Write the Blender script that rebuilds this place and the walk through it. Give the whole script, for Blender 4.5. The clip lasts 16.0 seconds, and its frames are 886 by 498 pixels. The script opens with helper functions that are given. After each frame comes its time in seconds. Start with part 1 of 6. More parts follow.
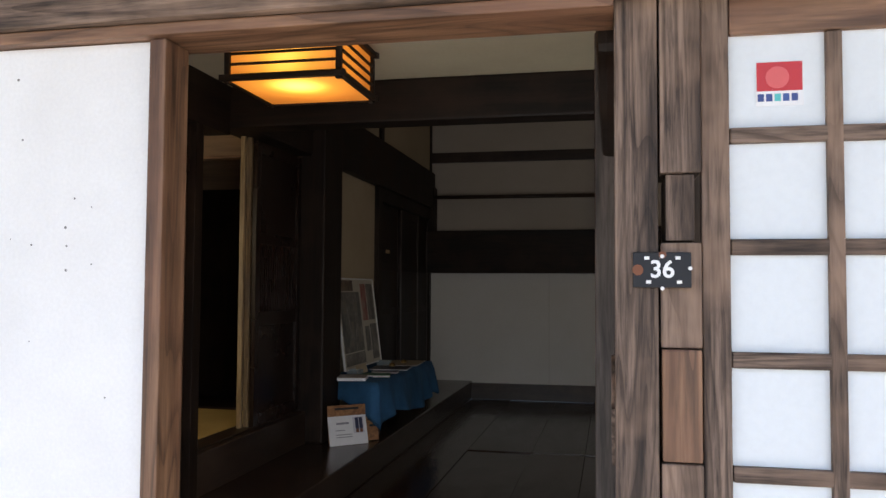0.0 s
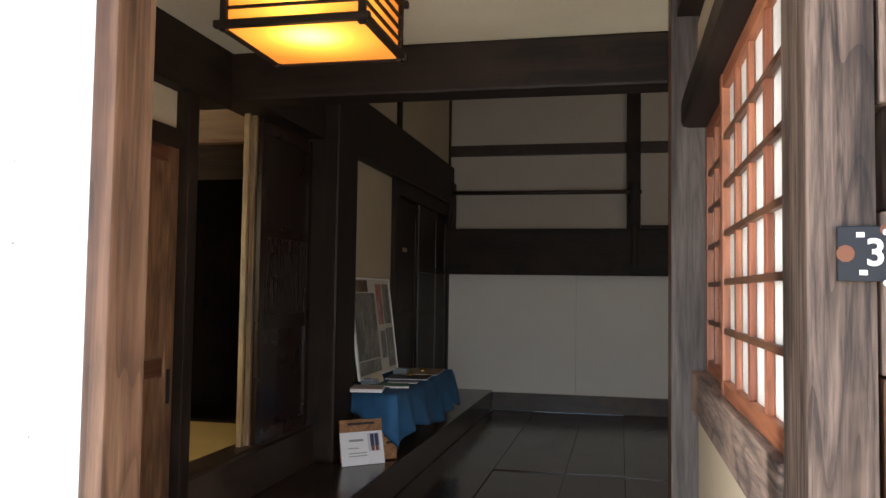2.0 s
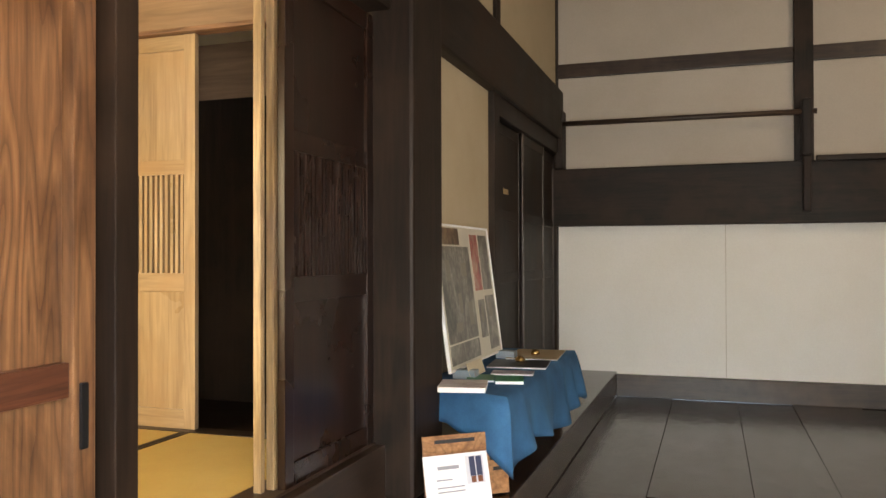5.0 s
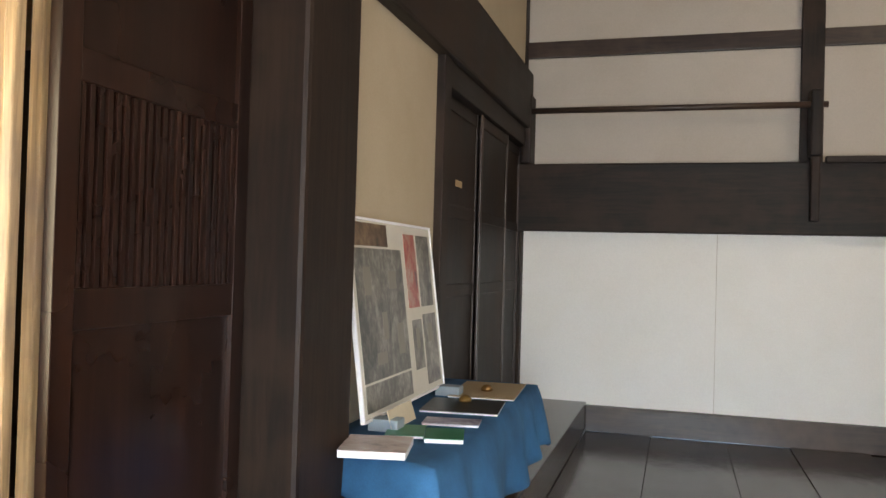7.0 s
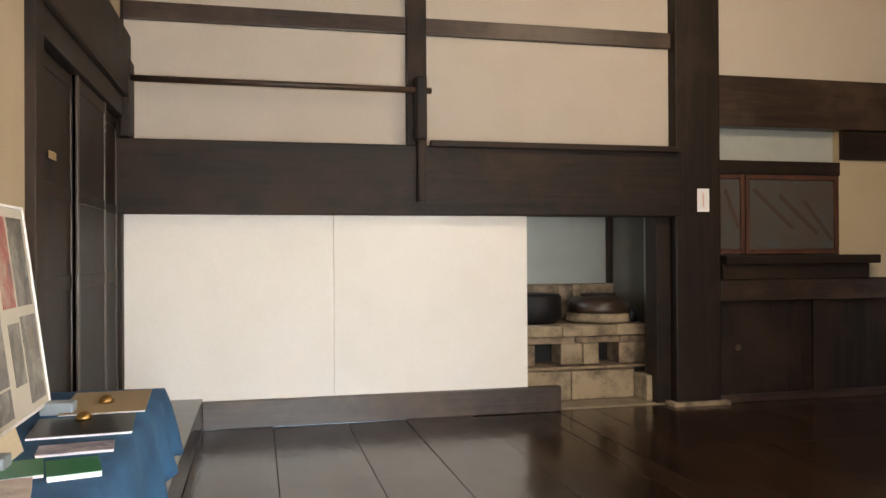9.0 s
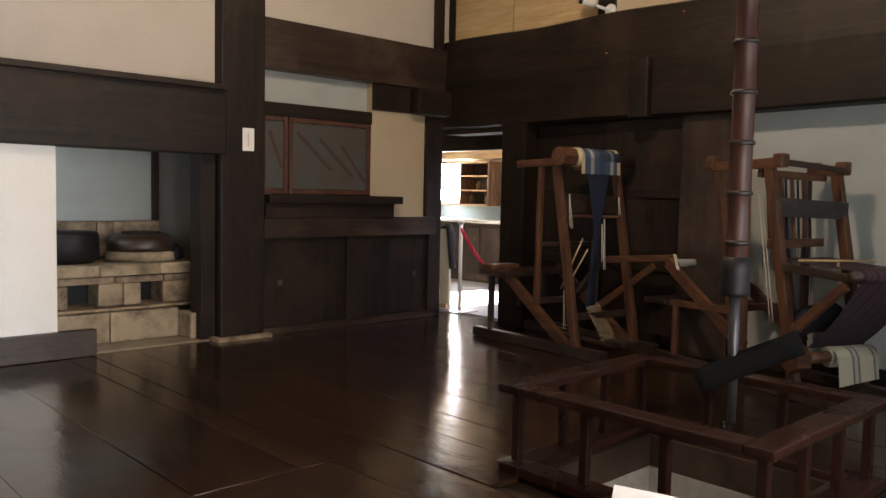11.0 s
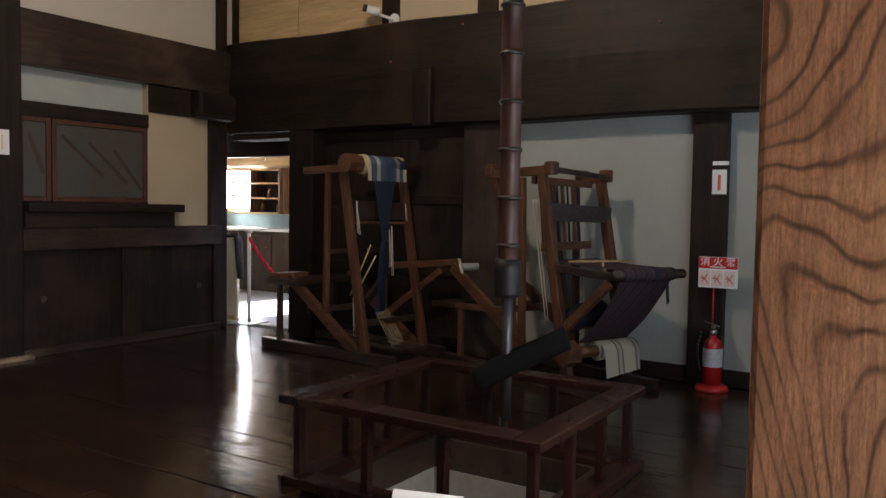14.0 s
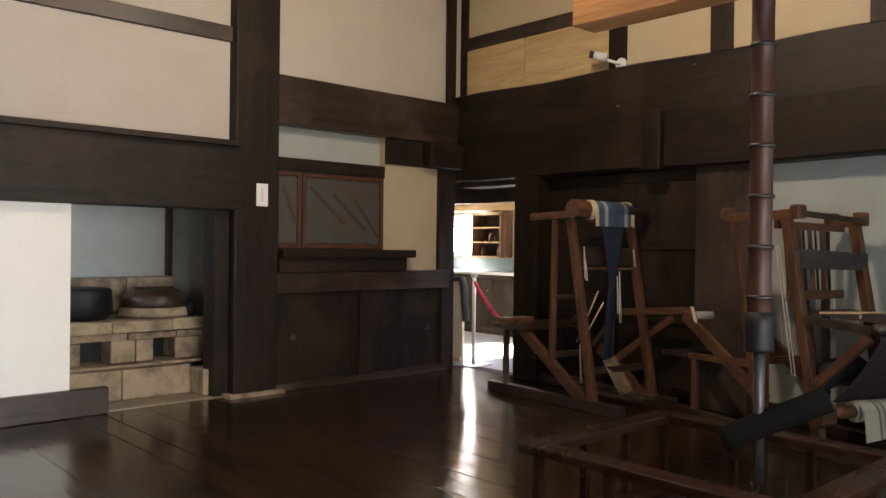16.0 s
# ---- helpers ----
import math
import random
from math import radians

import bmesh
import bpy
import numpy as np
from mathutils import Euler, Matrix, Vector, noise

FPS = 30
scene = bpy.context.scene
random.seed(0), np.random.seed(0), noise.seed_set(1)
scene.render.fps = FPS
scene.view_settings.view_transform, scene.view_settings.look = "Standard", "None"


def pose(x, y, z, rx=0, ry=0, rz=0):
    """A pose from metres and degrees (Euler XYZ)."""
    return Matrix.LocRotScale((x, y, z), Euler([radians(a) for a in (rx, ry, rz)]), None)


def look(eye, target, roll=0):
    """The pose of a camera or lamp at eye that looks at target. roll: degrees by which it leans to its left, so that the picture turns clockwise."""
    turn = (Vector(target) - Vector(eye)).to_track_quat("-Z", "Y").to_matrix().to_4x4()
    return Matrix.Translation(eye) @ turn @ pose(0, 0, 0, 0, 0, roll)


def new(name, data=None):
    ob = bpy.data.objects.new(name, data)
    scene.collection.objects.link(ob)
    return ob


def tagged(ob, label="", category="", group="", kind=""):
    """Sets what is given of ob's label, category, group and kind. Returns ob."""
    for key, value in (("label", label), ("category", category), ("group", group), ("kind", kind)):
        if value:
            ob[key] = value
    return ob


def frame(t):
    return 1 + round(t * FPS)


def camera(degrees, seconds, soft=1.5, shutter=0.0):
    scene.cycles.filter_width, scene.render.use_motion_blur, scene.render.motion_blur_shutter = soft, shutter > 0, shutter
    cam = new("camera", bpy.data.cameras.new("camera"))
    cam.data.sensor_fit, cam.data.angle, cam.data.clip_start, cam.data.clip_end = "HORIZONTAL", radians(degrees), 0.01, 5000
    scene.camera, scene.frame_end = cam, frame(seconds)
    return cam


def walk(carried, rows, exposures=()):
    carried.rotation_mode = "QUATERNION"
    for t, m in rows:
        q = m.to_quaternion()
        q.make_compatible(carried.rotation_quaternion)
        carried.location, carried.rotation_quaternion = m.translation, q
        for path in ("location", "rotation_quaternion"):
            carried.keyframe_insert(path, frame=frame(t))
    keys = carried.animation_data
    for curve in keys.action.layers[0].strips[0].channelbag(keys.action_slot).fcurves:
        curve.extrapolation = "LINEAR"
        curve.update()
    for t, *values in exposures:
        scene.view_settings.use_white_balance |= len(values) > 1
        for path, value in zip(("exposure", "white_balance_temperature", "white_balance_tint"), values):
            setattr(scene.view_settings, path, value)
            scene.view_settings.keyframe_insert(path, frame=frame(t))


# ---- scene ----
cam = camera(57.7, 16.0)
METRES, EYE, TILT, LEAN, TURN = 5.26, 1.52, 0.0, 0.0, 11.8
ROWS = [
    (0.0, 0.0, 0.0, 0.0, -0.02, 2.72, -0.34),
    (0.5, -0.0116, 0.0058, -0.0025, -0.61, 2.68, -0.54),
    (1.0, -0.0191, 0.0199, -0.0046, -0.72, 2.51, -0.61),
    (1.5, -0.02, 0.0731, -0.0055, -0.01, 2.86, -0.62),
    (2.0, -0.0264, 0.1383, -0.0043, 0.56, 2.98, -0.84),
    (2.5, -0.0407, 0.1922, -0.0057, -0.33, 2.7, -0.65),
    (3.0, -0.0397, 0.2617, -0.0182, 0.28, 1.97, -0.88),
    (3.5, -0.0388, 0.3272, -0.0217, 3.87, 0.86, -0.97),
    (4.0, -0.056, 0.3975, -0.0204, 5.19, 0.77, -0.2),
    (6.5, -0.0602, 0.711, -0.0225, 8.05, 0.06, -0.31),
    (7.0, -0.06, 0.766, -0.0191, 4.47, 0.92, -1.6),
    (7.5, -0.0768, 0.8088, -0.017, -3.55, 2.9, -1.7),
    (8.0, -0.0973, 0.8359, -0.0161, -12.46, 4.21, -0.15),
    (8.5, -0.0993, 0.8457, -0.0206, -18.29, 2.4, 0.21),
    (9.0, -0.1033, 0.8472, -0.0236, -24.84, 0.29, 0.33),
    (9.5, -0.1076, 0.8508, -0.0228, -33.26, -1.41, 0.58),
    (10.0, -0.1016, 0.8423, -0.023, -40.3, -2.69, -0.08),
    (12.5, -0.0589, 0.8056, -0.0266, -69.98, -3.51, -1.08),
    (13.0, -0.0593, 0.8052, -0.0268, -70.44, -3.38, -0.98),
    (13.5, -0.061, 0.8063, -0.0269, -69.97, -3.17, -0.9),
    (14.0, -0.0622, 0.8074, -0.0269, -69.22, -3.0, -0.9),
    (14.5, -0.0642, 0.8102, -0.0266, -67.49, -2.85, -1.01),
    (15.0, -0.0687, 0.817, -0.0263, -63.38, -2.36, -1.18),
    (15.5, -0.0721, 0.8275, -0.0221, -58.39, -1.5, -1.07),
    (16.0, -0.0765, 0.8305, -0.0188, -54.29, -0.3, -0.7),
]
walk(cam, [(t, pose(0, 0, EYE, TILT, LEAN, TURN) @ pose(METRES * x, METRES * y, METRES * z, 90 + pitch, roll, yaw)) for t, x, y, z, yaw, pitch, roll in ROWS],
     exposures=[(0, 1.1, 6500, 14), (1.0, 1.1, 6500, 14), (1.5, 1.3, 6500, 13), (2.0, 2.0, 6500, 13), (2.5, 2.35, 6400, 13), (3.0, 3.1, 6100, 10), (3.5, 3.7, 6500, 10), (4.2, 3.9, 7600, 12), (6.5, 4.15, 6200, 11), (7.0, 4.25, 6300, 11), (7.5, 4.4, 6800, 13), (9.0, 4.75, 6950, 14), (10.2, 4.85, 6850, 15), (12.5, 4.15, 6100, 13), (14.2, 4.25, 6050, 13), (15.0, 4.75, 6250, 13), (15.5, 4.75, 6250, 13), (16.0, 4.75, 6450, 13)])

# ---- light ----
world = bpy.data.worlds.new("world")
scene.world = world
world.use_nodes = True
wn = world.node_tree
sky = wn.nodes.new("ShaderNodeTexSky")
sky.sky_type = "NISHITA"
sky.sun_disc = False
sky.sun_elevation = radians(55)
sky.sun_rotation = radians(145)
wn.links.new(sky.outputs[0], wn.nodes["Background"].inputs[0])
wn.nodes["Background"].inputs[1].default_value = 0.15


def lamp(name, kind, m, power, colour=(1, 1, 1), size=(1, 1), angle=0.5):
    data = bpy.data.lights.new(name, kind)
    data.energy, data.color = power, colour
    if kind == "AREA":
        data.shape, data.size, data.size_y = "RECTANGLE", *size
    elif kind == "SUN":
        data.angle = radians(angle)
    else:
        data.shadow_soft_size = size[0]
    ob = new(name, data)
    ob.matrix_world = m
    return ob


lamp("sun", "SUN", look((0, 0, 0), (-0.35, 0.5, -0.9)), 5.0, (1, 0.95, 0.88))
# daylight in unseen, assumed south openings of hall and guest room, and the kitchen
lamp("hall_daylight", "AREA", look((1.2, 4.3, 1.3), (-0.4, 9, 1.0)), 3.4, (1, 0.96, 0.9), (1.6, 1.8))
# cool fill added to brighten the east wall; no opening known there
lamp("hall_daylight_east", "AREA", look((3.3, 4.3, 1.4), (4.9, 8.5, 1.3)), 0.9, (0.78, 0.91, 1), (2.2, 1.6))
lamp("entrance_daylight", "AREA", look((-0.6, 2.34, 1.2), (-0.9, 9, 0.7)), 8.0, (0.95, 0.98, 1), (1.1, 2.0))
lamp("shoji_daylight", "AREA", look((0.5, 3.1, 1.6), (-3, 3.1, 1.4)), 1.0, (1, 0.97, 0.92), (1.9, 1.0))
lamp("guest_room_daylight", "AREA", look((-4.1, 3.3, 1.5), (-3.4, 6.0, 1.2)), 8.5, (1, 0.84, 0.55), (1.6, 1.6))
lamp("kitchen_daylight", "AREA", look((8.4, 14.4, 1.6), (6.4, 12.0, 0.3)), 5.0, (1, 0.98, 0.95), (0.9, 0.75))
# unseen warm lamp without fixture, assumed from the glow and the beam's shadow
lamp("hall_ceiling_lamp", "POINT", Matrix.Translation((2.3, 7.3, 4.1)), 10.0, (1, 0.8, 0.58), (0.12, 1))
# cool fill lamp added inside the nook, which has no window
lamp("stove_nook_daylight", "AREA", look((0.2, 11.7, 1.5), (1.6, 11.9, 0.7)), 0.5, (0.85, 0.93, 1), (0.8, 0.8))


# ---- materials ----
def shader(name):
    m = bpy.data.materials.new(name)
    m.use_nodes = True
    return m, m.node_tree, m.node_tree.nodes["Principled BSDF"]


def coords(t, scale=(1, 1, 1), shift=True):
    """Object coordinates, shifted at random from object to object."""
    tex, mapping = t.nodes.new("ShaderNodeTexCoord"), t.nodes.new("ShaderNodeMapping")
    mapping.inputs["Scale"].default_value = scale
    t.links.new(tex.outputs["Object"], mapping.inputs["Vector"])
    if shift:
        info, mul = t.nodes.new("ShaderNodeObjectInfo"), t.nodes.new("ShaderNodeMath")
        mul.operation, mul.inputs[1].default_value = "MULTIPLY", 37.0
        t.links.new(info.outputs["Random"], mul.inputs[0])
        t.links.new(mul.outputs[0], mapping.inputs["Location"])
    return mapping.outputs[0]


def noise_tex(t, vec, scale, detail=5, rough=0.55, distort=0.0):
    n = t.nodes.new("ShaderNodeTexNoise")
    n.inputs["Scale"].default_value, n.inputs["Detail"].default_value = scale, detail
    n.inputs["Roughness"].default_value, n.inputs["Distortion"].default_value = rough, distort
    t.links.new(vec, n.inputs["Vector"])
    return n.outputs[0]


def ramp(t, fac, *stops):
    r = t.nodes.new("ShaderNodeValToRGB")
    while len(r.color_ramp.elements) < len(stops):
        r.color_ramp.elements.new(0.5)
    for e, (at, c) in zip(r.color_ramp.elements, stops):
        e.position, e.color = at, (*c, 1) if len(c) == 3 else c
    t.links.new(fac, r.inputs[0])
    return r.outputs[0]


def mix(t, fac, a, b, mode="MIX"):
    m = t.nodes.new("ShaderNodeMix")
    m.data_type, m.blend_type = "RGBA", mode
    for i, v in ((0, fac), (6, a), (7, b)):
        if isinstance(v, (int, float)):
            m.inputs[i].default_value = v
        elif isinstance(v, tuple):
            m.inputs[i].default_value = (*v, 1)
        else:
            t.links.new(v, m.inputs[i])
    return m.outputs[2]


def bump(t, bsdf, height, strength=0.3, distance=0.01):
    b = t.nodes.new("ShaderNodeBump")
    b.inputs["Strength"].default_value, b.inputs["Distance"].default_value = strength, distance
    t.links.new(height, b.inputs["Height"])
    t.links.new(b.outputs[0], bsdf.inputs["Normal"])


def value(t, fac, lo, hi):
    m = t.nodes.new("ShaderNodeMapRange")
    m.inputs["To Min"].default_value, m.inputs["To Max"].default_value = lo, hi
    t.links.new(fac, m.inputs["Value"])
    return m.outputs[0]


def wood(name, dark, light, axis="z", rough=(0.45, 0.7), fine=55, relief=0.25, wear=None, spec=0.5, deep=0.75, rings=0.35):
    """Sawn timber with its grain along an axis: growth bands, fine fibre, worn or sooty patches."""
    m, t, b = shader(name)
    k = {"x": (0.06, 1, 1), "y": (1, 0.06, 1), "z": (1, 1, 0.06)}[axis]
    vec = coords(t, k)
    bands = noise_tex(t, vec, 9, 4, 0.6, 1.2)
    fibre = noise_tex(t, vec, fine, 6, 0.65, 0.3)
    patch = noise_tex(t, coords(t), 1.7, 4, 0.6)
    col = ramp(t, bands, (0.32, dark), (0.68, light))
    col = mix(t, deep, col, ramp(t, fibre, (0.32, (0.4, 0.38, 0.37) if deep < 0.9 else (0.12, 0.1, 0.09)), (0.6, (1, 1, 1))), "MULTIPLY")
    if rings:
        flow = noise_tex(t, coords(t, {"x": (0.09, 1, 1), "y": (1, 0.09, 1), "z": (1, 1, 0.09)}[axis]), 4.2, 2, 0.4, 0.4)
        mul, saw = t.nodes.new("ShaderNodeMath"), t.nodes.new("ShaderNodeMath")
        mul.operation, mul.inputs[1].default_value, saw.operation = "MULTIPLY", 22.0, "FRACT"
        t.links.new(flow, mul.inputs[0])
        t.links.new(mul.outputs[0], saw.inputs[0])
        col = mix(t, rings, col, ramp(t, saw.outputs[0], (0.0, (0.25, 0.22, 0.2)), (0.14, (0.45, 0.42, 0.4)), (0.34, (1, 1, 1)), (0.8, (1, 1, 1)), (1.0, (0.7, 0.68, 0.66))), "MULTIPLY")
    if wear:
        col = mix(t, ramp(t, patch, (0.48, (0, 0, 0)), (0.68, (0.8, 0.8, 0.8))), col, wear)
    t.links.new(col, b.inputs["Base Color"])
    t.links.new(value(t, patch, *rough), b.inputs["Roughness"])
    b.inputs["Specular IOR Level"].default_value = spec
    bump(t, b, mix(t, 0.5, bands, fibre), relief, 0.004)
    return m


def polished(name, dark, light):
    """Old polished floor board: faint grain, gloss that differs from patch to patch, slightly dished."""
    m, t, b = shader(name)
    fibre = noise_tex(t, coords(t, (1, 0.05, 1)), 40, 6, 0.65, 0.3)
    patch = noise_tex(t, coords(t, (1, 0.4, 1)), 2.6, 5, 0.65, 0.6)
    wave = noise_tex(t, coords(t, (1, 0.55, 1)), 5.5, 2, 0.45)
    scuff = noise_tex(t, coords(t, (1, 0.3, 1)), 22, 4, 0.6)
    col = ramp(t, patch, (0.35, dark), (0.68, light))
    col = mix(t, 0.35, col, ramp(t, fibre, (0.32, (0.45, 0.42, 0.4)), (0.6, (1, 1, 1))), "MULTIPLY")
    t.links.new(col, b.inputs["Base Color"])
    t.links.new(value(t, mix(t, 0.35, patch, scuff), 0.02, 0.34), b.inputs["Roughness"])
    b.inputs["Specular IOR Level"].default_value = 0.5
    bump(t, b, mix(t, 0.3, wave, scuff), 0.6, 0.008)
    return m


def plaster(name, colour, stain, rough=0.9, relief=0.2, amount=0.5, scale=2.0):
    m, t, b = shader(name)
    vec = coords(t)
    big, fine = noise_tex(t, vec, scale, 5, 0.6), noise_tex(t, vec, 90, 4, 0.6)
    col = mix(t, ramp(t, big, (0.42, (0, 0, 0)), (0.75, (amount,) * 3)), colour, stain)
    col = mix(t, 0.25, col, ramp(t, fine, (0.3, (0.75, 0.75, 0.75)), (0.7, (1, 1, 1))), "MULTIPLY")
    t.links.new(col, b.inputs["Base Color"])
    b.inputs["Roughness"].default_value = rough
    bump(t, b, fine, relief, 0.003)
    return m


def plain(name, colour, rough=0.5, metal=0.0, vary=0.25, scale=14, relief=0.05):
    m, t, b = shader(name)
    n = noise_tex(t, coords(t), scale, 5, 0.6)
    col = mix(t, ramp(t, n, (0.35, (0, 0, 0)), (0.7, (vary,) * 3)), colour, tuple(c * 0.55 for c in colour))
    t.links.new(col, b.inputs["Base Color"])
    b.inputs["Roughness"].default_value, b.inputs["Metallic"].default_value = rough, metal
    bump(t, b, n, relief, 0.003)
    return m


def paper(name, colour, glow=0.35):
    """Shoji paper: lets light through diffusely, with a faint fibre."""
    m, t, b = shader(name)
    n = noise_tex(t, coords(t), 40, 5, 0.65)
    col = mix(t, ramp(t, n, (0.4, (0, 0, 0)), (0.75, (0.2, 0.2, 0.2))), colour, tuple(c * 0.8 for c in colour))
    out = t.nodes["Material Output"]
    tr, ms = t.nodes.new("ShaderNodeBsdfTranslucent"), t.nodes.new("ShaderNodeMixShader")
    t.links.new(col, b.inputs["Base Color"])
    t.links.new(col, tr.inputs[0])
    b.inputs["Roughness"].default_value = 0.85
    ms.inputs[0].default_value = glow
    t.links.new(b.outputs[0], ms.inputs[1])
    t.links.new(tr.outputs[0], ms.inputs[2])
    t.links.new(ms.outputs[0], out.inputs[0])
    return m


def glowing(name, colour, strength):
    m, t, b = shader(name)
    n = noise_tex(t, coords(t), 3, 2)
    b.inputs["Base Color"].default_value = (*colour, 1)
    b.inputs["Emission Color"].default_value = (*colour, 1)
    t.links.new(value(t, n, strength * 0.8, strength * 1.2), b.inputs["Emission Strength"])
    return m


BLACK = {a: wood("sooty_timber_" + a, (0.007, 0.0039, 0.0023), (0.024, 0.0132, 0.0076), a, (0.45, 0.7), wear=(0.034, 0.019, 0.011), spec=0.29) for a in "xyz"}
BROWN = {a: wood("smoked_brown_timber_" + a, (0.016, 0.009, 0.006), (0.048, 0.027, 0.017), a, (0.32, 0.55), wear=(0.075, 0.048, 0.033), spec=0.5) for a in "xyz"}
GREYED = {a: wood("weathered_timber_" + a, (0.06, 0.038, 0.026), (0.31, 0.215, 0.16), a, (0.65, 0.9), 80, 0.9, wear=(0.33, 0.215, 0.15), deep=0.91, rings=0.75) for a in "xyz"}
TAN = {a: wood("tan_cedar_" + a, (0.1, 0.045, 0.022), (0.33, 0.18, 0.1), a, (0.45, 0.65), 75, 0.6, wear=(0.2, 0.095, 0.055), rings=0.7) for a in "xyz"}
ORANGE = {a: wood("reddish_shoji_timber_" + a, (0.2, 0.055, 0.022), (0.38, 0.14, 0.06), a, (0.45, 0.6)) for a in "xyz"}
LOOM = {a: wood("loom_timber_" + a, (0.05, 0.021, 0.01), (0.16, 0.07, 0.032), a, (0.4, 0.6), wear=(0.06, 0.022, 0.011)) for a in "xyz"}
PALE = {a: wood("pale_board_" + a, (0.42, 0.29, 0.14), (0.58, 0.42, 0.22), a, (0.5, 0.7), 50, 0.15, rings=0.08, deep=0.35) for a in "xyz"}
REDDARK = wood("polished_dark_door", (0.011, 0.0045, 0.003), (0.026, 0.0105, 0.006), "z", (0.2, 0.36), 40, 0.08, rings=0.15, spec=0.38)
FLOORWOOD = polished("polished_floor_board", (0.018, 0.009, 0.0052), (0.04, 0.0205, 0.011))
STEPWOOD = wood("polished_step_board", (0.016, 0.0095, 0.0065), (0.05, 0.03, 0.02), "y", (0.14, 0.3), 45, 0.1, wear=(0.08, 0.052, 0.036))
LACQUER = {a: wood("dark_red_lacquer_" + a, (0.012, 0.0045, 0.0032), (0.035, 0.0125, 0.008), a, (0.2, 0.36), 40, 0.15) for a in "xyz"}


def figured(name):
    """Zelkova post: a few dark growth lines that run upright and swing aside round the knots."""
    m, t, b = shader(name)
    bend = noise_tex(t, coords(t, (0.7, 0.7, 0.5), False), 2.6, 1.2, 0.4, 0.6)
    small = noise_tex(t, coords(t, (1, 1, 0.5), False), 9, 2, 0.5)
    sep = t.nodes.new("ShaderNodeSeparateXYZ")
    t.links.new(coords(t, (1, 1, 1), False), sep.inputs[0])

    def calc(op, a, c):
        n = t.nodes.new("ShaderNodeMath")
        n.operation = op
        for k, v in enumerate((a, c)):
            if isinstance(v, (int, float)):
                n.inputs[k].default_value = v
            else:
                t.links.new(v, n.inputs[k])
        return n.outputs[0]
    across = calc("ADD", calc("MULTIPLY", sep.outputs[0], 30.0), calc("MULTIPLY", sep.outputs[1], 30.0))
    tilt = calc("MULTIPLY", sep.outputs[2], 2.5)
    total = calc("ADD", calc("ADD", across, tilt), calc("ADD", calc("MULTIPLY", bend, 21.0), calc("MULTIPLY", small, 2.2)))
    ring = calc("FRACT", total, 0.0)
    fade = noise_tex(t, coords(t, (1, 1, 0.6), False), 6, 3, 0.6)
    half = calc("FRACT", calc("MULTIPLY", total, 5.0), 0.0)
    fibre = noise_tex(t, coords(t, (1, 1, 0.07), False), 130, 7, 0.7, 0.6)
    pores = noise_tex(t, coords(t, (1, 1, 0.3), False), 260, 3, 0.6)
    tone = noise_tex(t, coords(t, (1, 1, 0.4), False), 4, 4, 0.6, 0.8)
    col = ramp(t, tone, (0.3, (0.1, 0.045, 0.021)), (0.5, (0.17, 0.083, 0.039)), (0.7, (0.225, 0.115, 0.056)))
    line = ramp(t, ring, (0.0, (0.26, 0.22, 0.2)), (0.07, (0.3, 0.25, 0.23)), (0.16, (0.8, 0.77, 0.75)), (0.4, (1, 1, 1)), (0.85, (0.9, 0.88, 0.86)), (1.0, (0.26, 0.22, 0.2)))
    col = mix(t, ramp(t, fade, (0.3, (0.35, 0.35, 0.35)), (0.55, (1, 1, 1))), col, mix(t, 1.0, col, line, "MULTIPLY"))
    col = mix(t, 0.22, col, ramp(t, half, (0.0, (0.55, 0.5, 0.48)), (0.3, (1, 1, 1)), (1.0, (0.85, 0.82, 0.8))), "MULTIPLY")
    col = mix(t, 0.7, col, ramp(t, fibre, (0.34, (0.4, 0.37, 0.35)), (0.6, (1, 1, 1))), "MULTIPLY")
    col = mix(t, 0.45, col, ramp(t, pores, (0.4, (0.5, 0.46, 0.44)), (0.55, (1, 1, 1))), "MULTIPLY")
    t.links.new(col, b.inputs["Base Color"])
    b.inputs["Roughness"].default_value = 0.4
    bump(t, b, mix(t, 0.5, fibre, ring), 0.2, 0.003)
    return m


